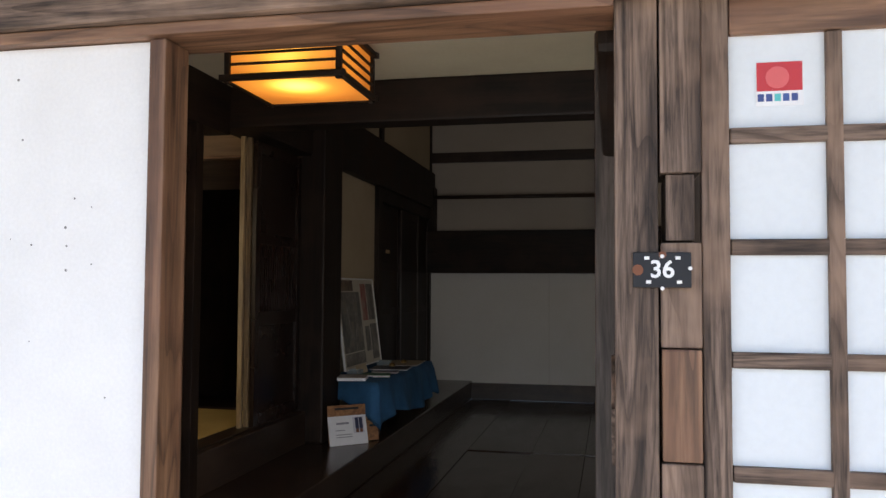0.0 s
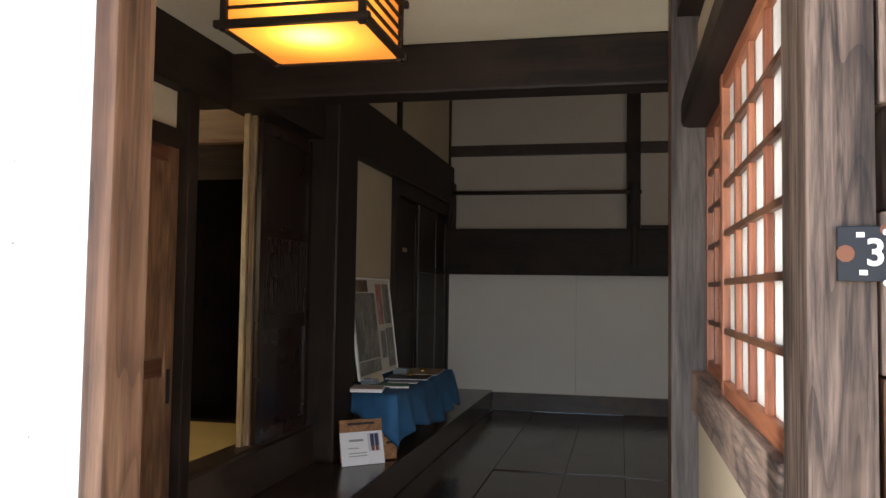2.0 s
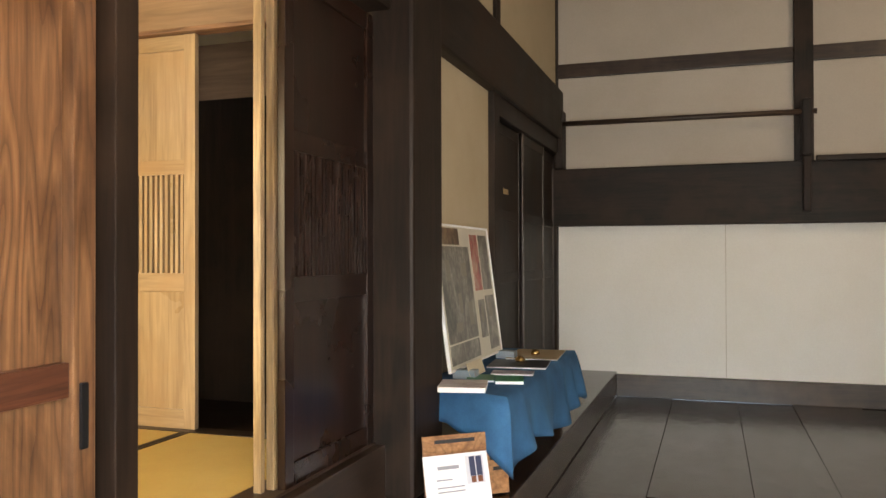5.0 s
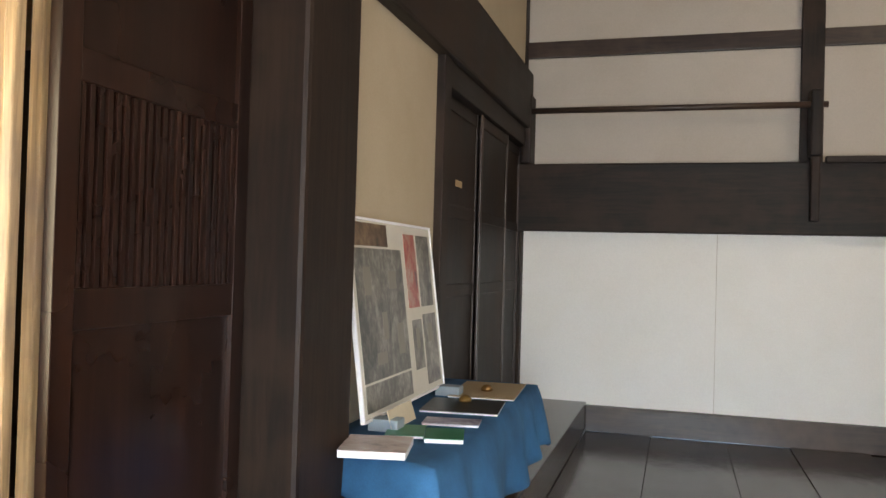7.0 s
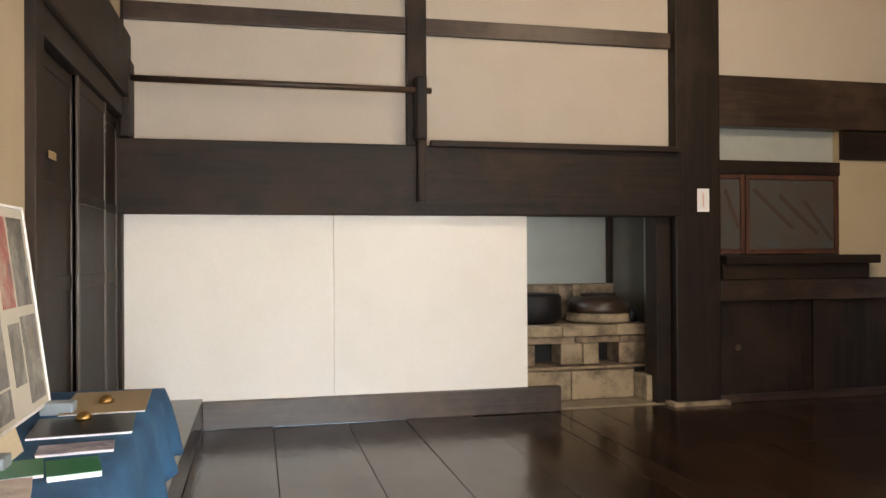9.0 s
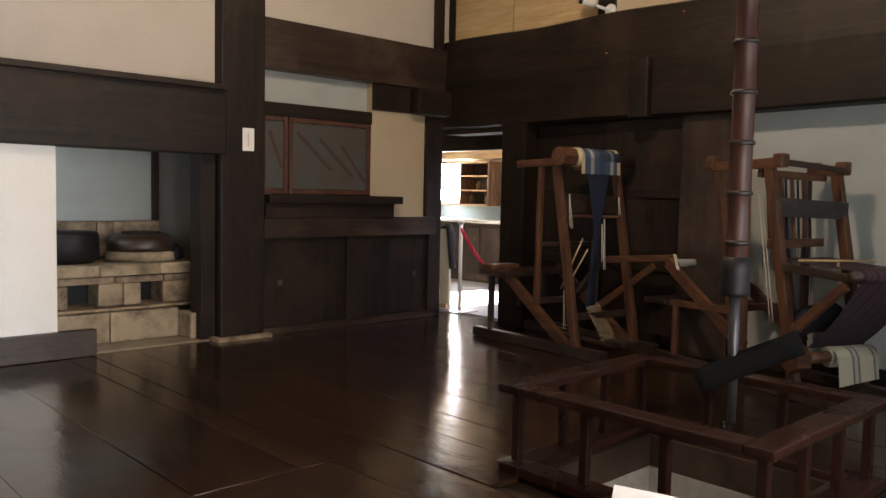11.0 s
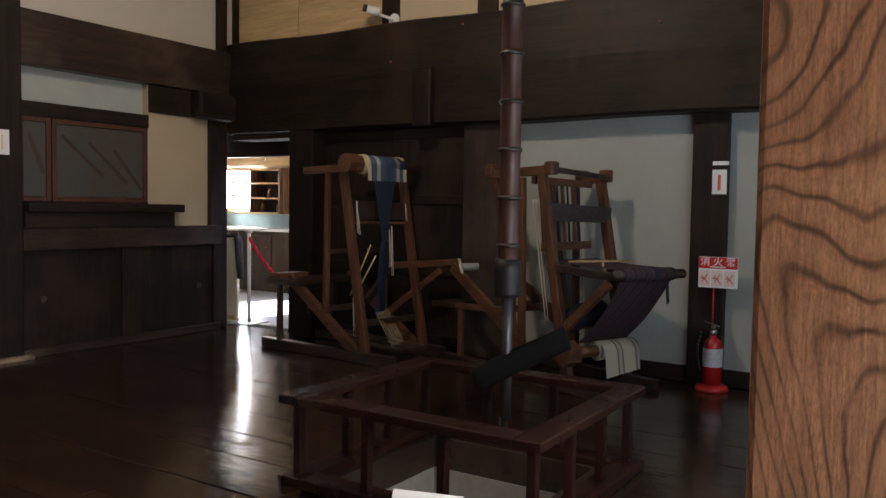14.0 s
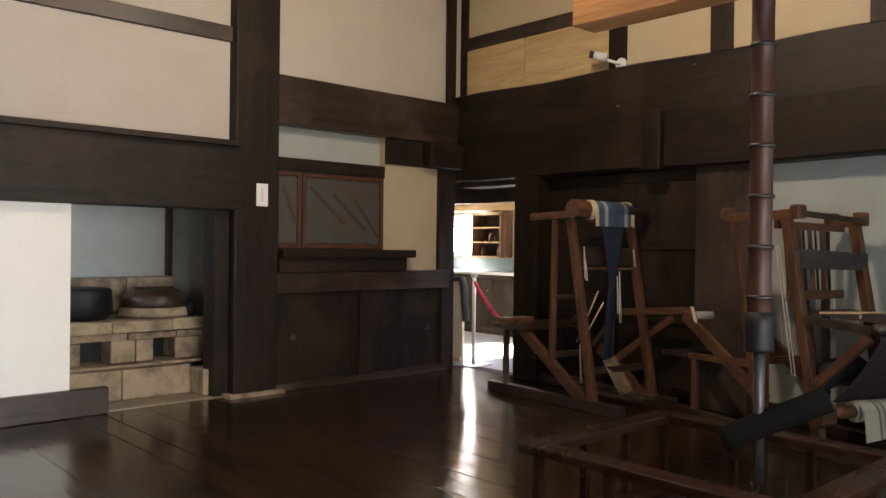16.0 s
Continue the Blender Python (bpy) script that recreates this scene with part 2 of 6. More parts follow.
def cedar(name):
    """Old cedar door board: red-brown, flame grain, dark weather stains and knots."""
    m, t, b = shader(name)
    flow = noise_tex(t, coords(t, (1, 1, 0.11)), 5.5, 2, 0.45, 0.5)
    mul, saw = t.nodes.new("ShaderNodeMath"), t.nodes.new("ShaderNodeMath")
    mul.operation, mul.inputs[1].default_value, saw.operation = "MULTIPLY", 15.0, "FRACT"
    t.links.new(flow, mul.inputs[0])
    t.links.new(mul.outputs[0], saw.inputs[0])
    fibre = noise_tex(t, coords(t, (1, 1, 0.05)), 90, 6, 0.65, 0.3)
    stain = noise_tex(t, coords(t, (1, 1, 0.35)), 3.2, 5, 0.65, 0.8)
    knot = t.nodes.new("ShaderNodeTexVoronoi")
    knot.inputs["Scale"].default_value = 4.2
    t.links.new(coords(t, (1, 1, 0.55)), knot.inputs["Vector"])
    col = ramp(t, saw.outputs[0], (0.0, (0.085, 0.038, 0.019)), (0.2, (0.135, 0.066, 0.032)), (0.6, (0.2, 0.103, 0.05)), (1.0, (0.13, 0.063, 0.03)))
    col = mix(t, 0.8, col, ramp(t, stain, (0.36, (0.2, 0.18, 0.17)), (0.5, (0.75, 0.72, 0.7)), (0.64, (1.25, 1.25, 1.2))), "MULTIPLY")
    col = mix(t, 0.55, col, ramp(t, fibre, (0.32, (0.4, 0.38, 0.37)), (0.6, (1, 1, 1))), "MULTIPLY")
    col = mix(t, 0.8, col, ramp(t, knot.outputs["Distance"], (0.03, (0.12, 0.09, 0.08)), (0.1, (0.6, 0.55, 0.52)), (0.16, (1, 1, 1))), "MULTIPLY")
    t.links.new(col, b.inputs["Base Color"])
    t.links.new(value(t, stain, 0.28, 0.5), b.inputs["Roughness"])
    bump(t, b, mix(t, 0.5, saw.outputs[0], fibre), 0.25, 0.003)
    return m


DOORBOARD = cedar("board_door_cedar")
ZELKOVA = figured("figured_zelkova")
WHITEWALL = plaster("white_plaster", (0.5, 0.45, 0.38), (0.44, 0.385, 0.31))
CREAM = plaster("cream_plaster", (0.46, 0.375, 0.25), (0.39, 0.31, 0.19))
COOLWALL = plaster("pale_green_grey_plaster", (0.36, 0.38, 0.35), (0.3, 0.31, 0.27), amount=0.7)
PANELWHITE = plaster("white_boarding", (0.82, 0.81, 0.77), (0.76, 0.74, 0.68), 0.7, 0.08)
DOORPAPER = plaster("weathered_white_door_paper", (0.8, 0.8, 0.79), (0.68, 0.67, 0.65), 0.8, 0.25, 0.7, 1.5)
SHOJIPAPER = paper("shoji_paper", (0.85, 0.82, 0.76), 0.36)
FROST = paper("frosted_glass_paper", (0.8, 0.84, 0.86), 0.15)
CEILING = plaster("cream_ceiling_board", (0.66, 0.58, 0.4), (0.55, 0.46, 0.3), 0.85)
EARTH = plaster("tamped_earth", (0.27, 0.22, 0.15), (0.17, 0.13, 0.09), 0.95, 0.6, 0.9, 5)
STONE = plaster("sooted_tuff_stone", (0.3, 0.225, 0.15), (0.02, 0.016, 0.013), 0.95, 0.6, 1.0, 7)
PALESTONE = plaster("pale_tuff_stone", (0.36, 0.285, 0.19), (0.035, 0.026, 0.018), 0.95, 0.7, 0.95, 5)
ASH = plaster("pale_ash", (0.33, 0.31, 0.27), (0.2, 0.18, 0.16), 1.0, 0.7, 0.7, 9)
GRAVEL = plaster("pale_gravel", (0.42, 0.4, 0.36), (0.3, 0.28, 0.25), 0.95, 0.8, 0.8, 12)
TATAMI = plaster("straw_tatami", (0.55, 0.4, 0.13), (0.45, 0.3, 0.09), 0.8, 0.4)
IRON = plain("dark_iron", (0.02, 0.02, 0.022), 0.55, 0.7)
STEEL = plain("brushed_steel", (0.5, 0.5, 0.5), 0.3, 1.0)


# ---- building helpers ----
def box(bm, x0, x1, y0, y1, z0, z1, bevel=0.006):
    """A block with worn edges, added to bm."""
    made = bmesh.ops.create_cube(bm, size=1)["verts"]
    bmesh.ops.transform(bm, verts=made, matrix=Matrix.Translation(((x0 + x1) / 2, (y0 + y1) / 2, (z0 + z1) / 2)) @ Matrix.Diagonal((abs(x1 - x0), abs(y1 - y0), abs(z1 - z0), 1)))
    if bevel:
        edges = list({e for v in made for e in v.link_edges})
        bmesh.ops.bevel(bm, geom=edges, offset=min(bevel, abs(x1 - x0) * 0.3, abs(y1 - y0) * 0.3, abs(z1 - z0) * 0.3), segments=2, affect="EDGES", profile=0.6)
    return bm


def block(*a, **k):
    return box(bmesh.new(), *a, **k)


def bar(bm, p, q, w, h=None, bevel=0.004):
    """A squared bar from p to q, w wide and h high."""
    p, q = Vector(p), Vector(q)
    d = q - p
    turn = d.to_track_quat("Y", "Z").to_matrix().to_4x4()
    made = bmesh.ops.create_cube(bm, size=1)["verts"]
    bmesh.ops.transform(bm, verts=made, matrix=Matrix.Translation((p + q) / 2) @ turn @ Matrix.Diagonal((w, d.length, h or w, 1)))
    if bevel:
        bmesh.ops.bevel(bm, geom=list({e for v in made for e in v.link_edges}), offset=min(bevel, w * 0.25), segments=2, affect="EDGES", profile=0.6)
    return bm


def rod(bm, p, q, r, r2=None, seg=16):
    p, q = Vector(p), Vector(q)
    made = bmesh.ops.create_cone(bm, cap_ends=True, segments=seg, radius1=r, radius2=r if r2 is None else r2, depth=(q - p).length)["verts"]
    bmesh.ops.transform(bm, verts=made, matrix=Matrix.Translation((p + q) / 2) @ (q - p).to_track_quat("Z", "Y").to_matrix().to_4x4())
    return bm


def lathe(profile, seg=24):
    """A turned body from (radius, height) pairs."""
    bm = bmesh.new()
    rings = [[bm.verts.new((r * math.cos(2 * math.pi * i / seg), r * math.sin(2 * math.pi * i / seg), z)) for i in range(seg)] for r, z in profile]
    for a, b in zip(rings, rings[1:]):
        for i in range(seg):
            bm.faces.new((a[i], a[(i + 1) % seg], b[(i + 1) % seg], b[i]))
    bm.faces.new(rings[0][::-1])
    bm.faces.new(rings[-1])
    return bm


def mesh_of(name, bm, material, smooth=False):
    me = bpy.data.meshes.new(name)
    bmesh.ops.recalc_face_normals(bm, faces=bm.faces)
    bm.to_mesh(me)
    bm.free()
    me.materials.append(material)
    if smooth:
        me.shade_smooth()
    return me


def part(name, bm, material, parent, label="", smooth=False):
    """One mesh under a thing, given in world places."""
    at = parent.matrix_world.translation if parent.parent is None else parent.parent.matrix_world.translation
    bmesh.ops.translate(bm, verts=bm.verts, vec=-at)
    ob = new(name, mesh_of(name, bm, material, smooth))
    ob.parent = parent
    return tagged(ob, label)


def thing(name, at, label, category, group="", kind=""):
    ob = new(name)
    ob.location, ob.empty_display_size = at, 0.05
    ob.matrix_world = Matrix.Translation(at)
    return tagged(ob, label, category, group, kind)


def piece(name, bm, material, label="", category="", smooth=False, group="", kind="structure"):
    """A mesh of its own, with its origin at its base."""
    lo = Vector([min(v.co[i] for v in bm.verts) for i in range(3)])
    hi = Vector([max(v.co[i] for v in bm.verts) for i in range(3)])
    at = Vector(((lo.x + hi.x) / 2, (lo.y + hi.y) / 2, lo.z))
    bmesh.ops.translate(bm, verts=bm.verts, vec=-at)
    ob = new(name, mesh_of(name, bm, material, smooth))
    ob.location = at
    return tagged(ob, label, category, group, kind)


def log(bm, pts, r, flat=1.0, seg=14, wobble=0.04):
    """A hewn, slightly bent log through the points."""
    rings = []
    for k, p in enumerate(pts):
        p = Vector(p)
        d = (Vector(pts[min(k + 1, len(pts) - 1)]) - Vector(pts[max(k - 1, 0)])).normalized()
        u = d.cross(Vector((0, 0, 1))).normalized()
        v = u.cross(d)
        ring = []
        for i in range(seg):
            a = 2 * math.pi * i / seg
            k2 = 1 + wobble * noise.noise(Vector((k * 0.7, i * 1.3, r * 9)))
            ring.append(bm.verts.new(p + u * (r * flat * k2 * math.cos(a)) + v * (r * k2 * math.sin(a))))
        rings.append(ring)
    for a, b in zip(rings, rings[1:]):
        for i in range(seg):
            bm.faces.new((a[i], a[(i + 1) % seg], b[(i + 1) % seg], b[i]))
    bm.faces.new(rings[0][::-1])
    bm.faces.new(rings[-1])
    return bm


# ---- large structure ----
NORTH, EAST, WEST, FACADE = 11.0, 5.33, -2.47, 2.08
piece("ground", block(-60, 60, -60, 2.3, -0.3, -0.02, bevel=0), GRAVEL, "pale gravel ground in front of the house", "ground")
# slabs added under the boards to keep sky light from leaking in
sub = bmesh.new()
for a in ((-2.7, 1.75, 2.0, 12.9), (2.87, 5.5, 2.0, 12.9), (1.75, 2.87, 2.0, 5.55), (1.75, 2.87, 6.77, 12.9)):
    box(sub, *a, -0.5, -0.034, bevel=0)
box(sub, 1.6, 3.0, 5.4, 6.9, -0.75, -0.52, bevel=0)
piece("floor", sub, BLACK["y"], "dark sub floor under the boards, closed to stop light leaks", "floor")
piece("ceiling", block(-2.7, 5.6, 4.9, 12.9, 4.75, 4.9, bevel=0), BLACK["x"], "high smoke-blackened ceiling", "ceiling")
piece("ceiling_entrance", block(-2.75, 0.06, 2.25, 5.0, 2.82, 2.9, bevel=0), CEILING, "low cream-coloured entrance ceiling", "ceiling")

# north wall: white plaster above the big beam
piece("wall_north", block(-2.7, 2.3, NORTH, NORTH + 0.15, 2.25, 4.8, bevel=0), WHITEWALL, "white plaster wall above the beam", "wall")
piece("wall_north_right", block(2.7, 5.4, NORTH, NORTH + 0.15, 2.95, 4.8, bevel=0), WHITEWALL, "white plaster wall above the lintel", "wall")
piece("wall_north_low", block(-2.7, 0.85, NORTH, NORTH + 0.15, 0, 2.3, bevel=0), WHITEWALL, "white wall behind the boarding", "wall")
boarding = thing("white_boarding", (-0.8, NORTH, 0.22), "two large white boards fixed on the wall", "wall panel", kind="structure")
part("panel", block(-2.46, -0.822, NORTH - 0.03, NORTH - 0.004, 0.215, 1.72, bevel=0.002), PANELWHITE, boarding)
part("panel", block(-0.818, 0.87, NORTH - 0.03, NORTH - 0.004, 0.215, 1.72, bevel=0.002), PANELWHITE, boarding)
piece("baseboard", block(-1.87, 1.16, NORTH - 0.09, NORTH - 0.002, 0, 0.217), BROWN["x"], "worn brown baseboard plinth", "baseboard")
piece("beam", block(-2.5, 2.3, NORTH - 0.16, NORTH + 0.1, 1.715, 2.3, bevel=0.012), BLACK["x"], "deep smoke-blackened tie beam", "beam")
piece("trim_ledge", block(-0.03, 2.27, NORTH - 0.24, NORTH - 0.163, 2.285, 2.335), BLACK["x"], "narrow dark ledge on the beam", "ledge")
piece("post_mid", block(-0.2, -0.03, NORTH - 0.07, NORTH + 0.1, 2.3, 4.75), BLACK["z"], "dark timber stud in the wall", "post")
piece("post_corner", block(-2.62, -2.46, NORTH - 0.12, NORTH + 0.1, 0.24, 4.75), BLACK["z"], "dark corner post", "post")
for x0, x1 in ((-2.46, -0.2), (-0.03, 2.27)):
    piece("rail", block(x0, x1, NORTH - 0.05, NORTH + 0.05, 3.26, 3.4), BROWN["x"], "brown horizontal rail in the plaster", "rail")
piece("beam_curved", log(bmesh.new(), [(-2.6, NORTH - 0.12, 4.27), (-1.6, NORTH - 0.12, 4.31), (-0.6, NORTH - 0.12, 4.4), (0.4, NORTH - 0.12, 4.44), (1.4, NORTH - 0.12, 4.41), (2.4, NORTH - 0.12, 4.32)], 0.21, 0.7), BLACK["x"], "bent smoke-blackened log beam", "beam", True)
piece("post_main", block(2.26, 2.71, NORTH - 0.13, NORTH + 0.32, 0.02, 4.75, bevel=0.015), BLACK["z"], "massive dark main post of the house", "post")
piece("post_nook", block(2.12, 2.26, NORTH - 0.02, NORTH + 0.2, 0, 1.72), BLACK["z"], "dark post beside the stove nook", "post")
piece("base_stone", block(2.2, 2.77, NORTH - 0.19, NORTH + 0.32, -0.01, 0.035, bevel=0.012), STONE, "flat foundation stone under the post", "stone")

# stove nook behind the north wall
piece("nook_floor", block(0.85, 2.72, NORTH - 0.02, 12.6, -0.03, 0.012, bevel=0), EARTH, "tamped earth floor of the stove nook", "floor")
piece("nook_wall_back", block(0.1, 2.8, 12.45, 12.6, 0, 2.4, bevel=0), COOLWALL, "dim bluish back wall of the nook", "wall")
piece("nook_wall_east", block(2.72, 2.84, NORTH + 0.322, 12.45, 0, 2.4, bevel=0), COOLWALL, "pale plaster side wall of the nook", "wall")
piece("nook_wall_west", block(-0.1, 0.05, NORTH + 0.15, 12.6, 0, 2.4, bevel=0), COOLWALL, "pale plaster side wall of the nook", "wall")
# panel over the back wall; its darker grey stands for shade
piece("nook_dark_wall", block(2.336, 2.8, 12.4, 12.449, 0, 2.4, bevel=0), plaster("shaded_grey_plaster", (0.2, 0.2, 0.18), (0.15, 0.14, 0.12)), "nook plaster with shade put into its grey", "wall")
piece("nook_post", block(2.285, 2.335, 12.36, 12.448, 1.06, 2.4), BLACK["z"], "thin dark post in the nook", "post")
piece("nook_ceiling", block(-0.1, 2.8, NORTH + 0.15, 12.6, 2.4, 2.5, bevel=0), BLACK["x"], "dark boarded ceiling of the nook", "ceiling")

# north wall, right part
Y = NORTH - 0.1
piece("lintel", block(2.71, 5.1, Y, NORTH + 0.1, 2.56, 3.03, bevel=0.012), BROWN["x"], "brown squared lintel beam", "beam")
piece("wall_cupboard_back", block(2.84, 5.04, NORTH + 0.25, NORTH + 0.3, 0, 2.6, bevel=0), COOLWALL, "pale wall behind the cupboard", "wall")
piece("transom_panel", block(2.71, 4.06, NORTH + 0.06, NORTH + 0.1, 2.25, 2.56, bevel=0), COOLWALL, "white strip of plaster under the lintel", "wall")
piece("wall_cream", block(4.06, 5.04, NORTH - 0.02, NORTH + 0.1, 1.12, 2.56, bevel=0), CREAM, "cream plaster beside the cupboard", "wall")
piece("post_corner_east", block(4.93, 5.06, NORTH - 0.07, NORTH - 0.03, 0, 4.75), BLACK["z"], "dark corner post", "post")
piece("beam_stub", block(4.56, 5.1, NORTH - 0.2, NORTH - 0.021, 2.27, 2.555, bevel=0.05), BLACK["x"], "rounded dark beam end under the lintel", "beam")
SCREENWOOD = wood("aged_orange_screen_frame", (0.05, 0.017, 0.009), (0.12, 0.045, 0.022), "z", (0.45, 0.6))
BRANCH = plain("faded_brown_paint", (0.055, 0.03, 0.018), 0.7, 0, 0.6, 9)
cup = thing("built_in_cupboard", (3.75, Y, 0), "dark built-in cupboard with sliding doors and painted upper screens", "cupboard", kind="structure")
part("header", block(2.71, 4.06, Y + 0.06, NORTH + 0.06, 2.12, 2.25), BLACK["x"], cup)
for x0, x1 in ((2.73, 3.03), (3.04, 4.05)):
    door = part("screen", block(x0 + 0.045, x1 - 0.045, Y + 0.09, Y + 0.1, 1.42, 2.07, bevel=0), plaster("dim_painted_screen", (0.06, 0.064, 0.06), (0.07, 0.037, 0.02), 0.6, 0.1, 1.0, 3), cup, "dim painted paper sliding screen")
    fr = bmesh.new()
    for a in (x0, x1 - 0.045):
        box(fr, a, a + 0.045, Y + 0.07, Y + 0.11, 1.37, 2.12)
    for a in (1.37, 2.075):
        box(fr, x0 + 0.045, x1 - 0.045, Y + 0.072, Y + 0.108, a, a + 0.045)
    part("screen_frame", fr, SCREENWOOD, door)
    for k in range(3 if x1 - x0 > 0.5 else 1):
        u = x0 + 0.1 + 0.27 * k
        part("painted_branch", bar(bmesh.new(), (u, Y + 0.0885, 1.98 - 0.05 * k), (min(u + 0.42, x1 - 0.06), Y + 0.0885, 1.62 - 0.06 * k), 0.003, 0.035, bevel=0), BRANCH, door, "brown painted branch")
part("upper_shelf", block(2.71, 4.36, Y - 0.12, Y + 0.12, 1.28, 1.36, bevel=0.01), BLACK["x"], cup)
part("shelf_support", block(2.71, 4.28, Y - 0.06, Y + 0.12, 1.14, 1.278), BLACK["x"], cup)
part("counter_rail", block(2.71, 4.93, Y - 0.03, Y + 0.1, 0.94, 1.138), BROWN["x"], cup)
for x0, x1 in ((2.73, 3.72), (3.86, 4.86)):
    part("sliding_door", block(x0, x1, Y + 0.03, Y + 0.055, 0.07, 0.94, bevel=0.002), BLACK["z"], cup)
for x0, x1 in ((3.7, 3.86), (4.84, 4.94)):
    part("stile", block(x0, x1, Y - 0.005, Y + 0.09, 0.07, 0.94), BLACK["z"], cup)
part("sill", block(2.71, 4.93, Y - 0.02, Y + 0.1, 0, 0.07), BROWN["x"], cup)
for x in (2.92, 4.66):
    part("finger_pull", rod(bmesh.new(), (x, Y + 0.034, 0.5), (x, Y + 0.024, 0.5), 0.03, seg=20), BROWN["x"], cup, "round dark finger pull")

# east wall
bm = bmesh.new()
n, ring0 = 24, []
for i in range(n + 1):
    y = 4.4 + (NORTH - 0.02 - 4.4) * i / n
    top = 3.13 - 0.05 * max(0.0, (7.3 - y) / 2.0) ** 1.6 + 0.012 * math.sin(y * 3.1)
    low = 2.14 + 0.008 * math.sin(y * 2.3)
    ring = [bm.verts.new(c) for c in ((5.08, y, low + 0.02), (5.06, y, (low + top) / 2), (5.09, y, top - 0.02), (5.13, y, top), (5.4, y, top), (5.4, y, low), (5.11, y, low))]
    if ring0:
        for k in range(7):
            bm.faces.new((ring0[k], ring0[(k + 1) % 7], ring[(k + 1) % 7], ring[k]))
    else:
        bm.faces.new(ring)
    ring0 = ring
bm.faces.new(ring0[::-1])
piece("beam_east", bm, BLACK["y"], "huge smoke-blackened hewn beam", "beam")
piece("wall_east_high", block(EAST - 0.12, EAST + 0.1, 4.3, NORTH, 2.7, 4.75, bevel=0), CREAM, "cream plaster above the great beam", "wall")
piece("wall_east", block(EAST, EAST + 0.12, 4.3, 7.45, 0.1, 2.3, bevel=0), COOLWALL, "pale green-grey plaster wall", "wall")
piece("baseboard_east", block(EAST - 0.03, EAST + 0.02, 4.3, 7.45, 0, 0.13), BLACK["y"], "dark baseboard", "baseboard")
piece("post_east", block(EAST - 0.09, EAST + 0.1, 5.6, 5.87, 0, 2.16), BLACK["z"], "dark post carrying a fire extinguisher sign", "post")
piece("post_east_mid", block(EAST - 0.14, EAST + 0.1, 7.45, 7.95, 0, 2.16), BROWN["z"], "broad dark brown post", "post")
piece("post_east_door", block(EAST - 0.24, EAST + 0.1, 9.7, 10.03, 0, 2.16), BLACK["z"], "dark door post", "post")
dd = thing("dark_board_door", (EAST - 0.05, 8.8, 0), "closed pair of black board doors", "door", kind="structure")
for y0, y1, x in ((7.95, 8.82, EAST - 0.06), (8.78, 9.7, EAST - 0.02)):
    leaf = part("leaf", block(x, x + 0.03, y0, y1, 0.03, 2.14), BLACK["z"], dd)
    for z in (0.05, 0.72, 1.4, 2.04):
        part("ledge", block(x - 0.022, x - 0.002, y0 + 0.02, y1 - 0.02, z, z + 0.09), BLACK["y"], leaf)
piece("door_frame_head", block(EAST - 0.2, EAST + 0.1, 10.03, NORTH - 0.07, 2.08, 2.16), BLACK["y"], "dark door head", "trim")
piece("wall_east_end", block(5.0, 5.45, 11.6, 11.72, 0, 2.8, bevel=0), CREAM, "wall end at the kitchen door", "wall")
for y, w in ((10.93, 0.1), (8.8, 0.19), (7.72, 0.2), (6.45, 0.12), (5.2, 0.14)):
    piece("stud_east", block(EAST - 0.16, EAST - 0.1, y - w / 2, y + w / 2, 2.95, 4.6), BLACK["z"], "dark stud above the great beam", "post")
piece("rail_east", block(EAST - 0.17, EAST - 0.1, 4.4, NORTH - 0.1, 3.66, 3.8), BROWN["y"], "dark rail above the great beam", "rail")
cab = thing("high_cupboard", (5.2, 9.8, 3.13), "pale yellow board sliding doors of a high cupboard", "cupboard", kind="structure")
for y0, y1 in ((8.9, 9.99), (10.01, 10.88)):
    part("board", block(EAST - 0.145, EAST - 0.125, y0, y1, 3.1, 3.66, bevel=0.003), PALE["y"], cab)

# south side of the hall, behind the walker; its openings are unseen and assumed
piece("wall_south_hall", block(0.1, 5.5, 4.16, 4.26, 2.4, 4.8, bevel=0), WHITEWALL, "plaster over the assumed south openings", "wall")
piece("wall_south_sill", block(0.1, 5.5, 4.16, 4.26, -0.1, 0.35, bevel=0), BROWN["x"], "low sill of the assumed south openings", "wall")
for x in (0.3, 2.4, 4.0, 5.3):
    piece("post_south", block(x, x + 0.14, 4.16, 4.26, 0.35, 2.4), BROWN["z"], "post between the assumed south openings", "post")
piece("wall_hall_over_entrance", block(-2.7, 0.1, 4.98, 5.1, 2.6, 4.8, bevel=0), WHITEWALL, "plaster above the entrance beam", "wall")

# west side
piece("platform", block(WEST, -1.87, 3.0, NORTH - 0.03, 0, 0.24, bevel=0.01), STEPWOOD, "polished raised step along the wall", "step")
piece("sill_board", block(-2.62, WEST + 0.02, 4.44, 6.28, 0.1, 0.5, bevel=0.008), BROWN["y"], "worn brown sill under the sliding doors", "sill")
piece("post_west", block(-2.75, -2.3, 6.26, 6.7, 0.24, 4.75, bevel=0.02), BLACK["z"], "massive smoke-blackened post", "post")
piece("wall_west_plaster", block(WEST - 0.1, WEST, 6.7, 8.24, 0.24, 2.62, bevel=0), CREAM, "cream plaster panel behind the display", "wall")
piece("wall_west_high", block(WEST - 0.1, WEST, 5.0, NORTH, 3.05, 4.75, bevel=0), CREAM, "cream plaster above the west beam", "wall")
piece("beam_west", block(WEST - 0.1, WEST + 0.08, 6.7, NORTH - 0.1, 2.6, 3.1, bevel=0.02), BLACK["y"], "dark hewn beam over the plaster", "beam")
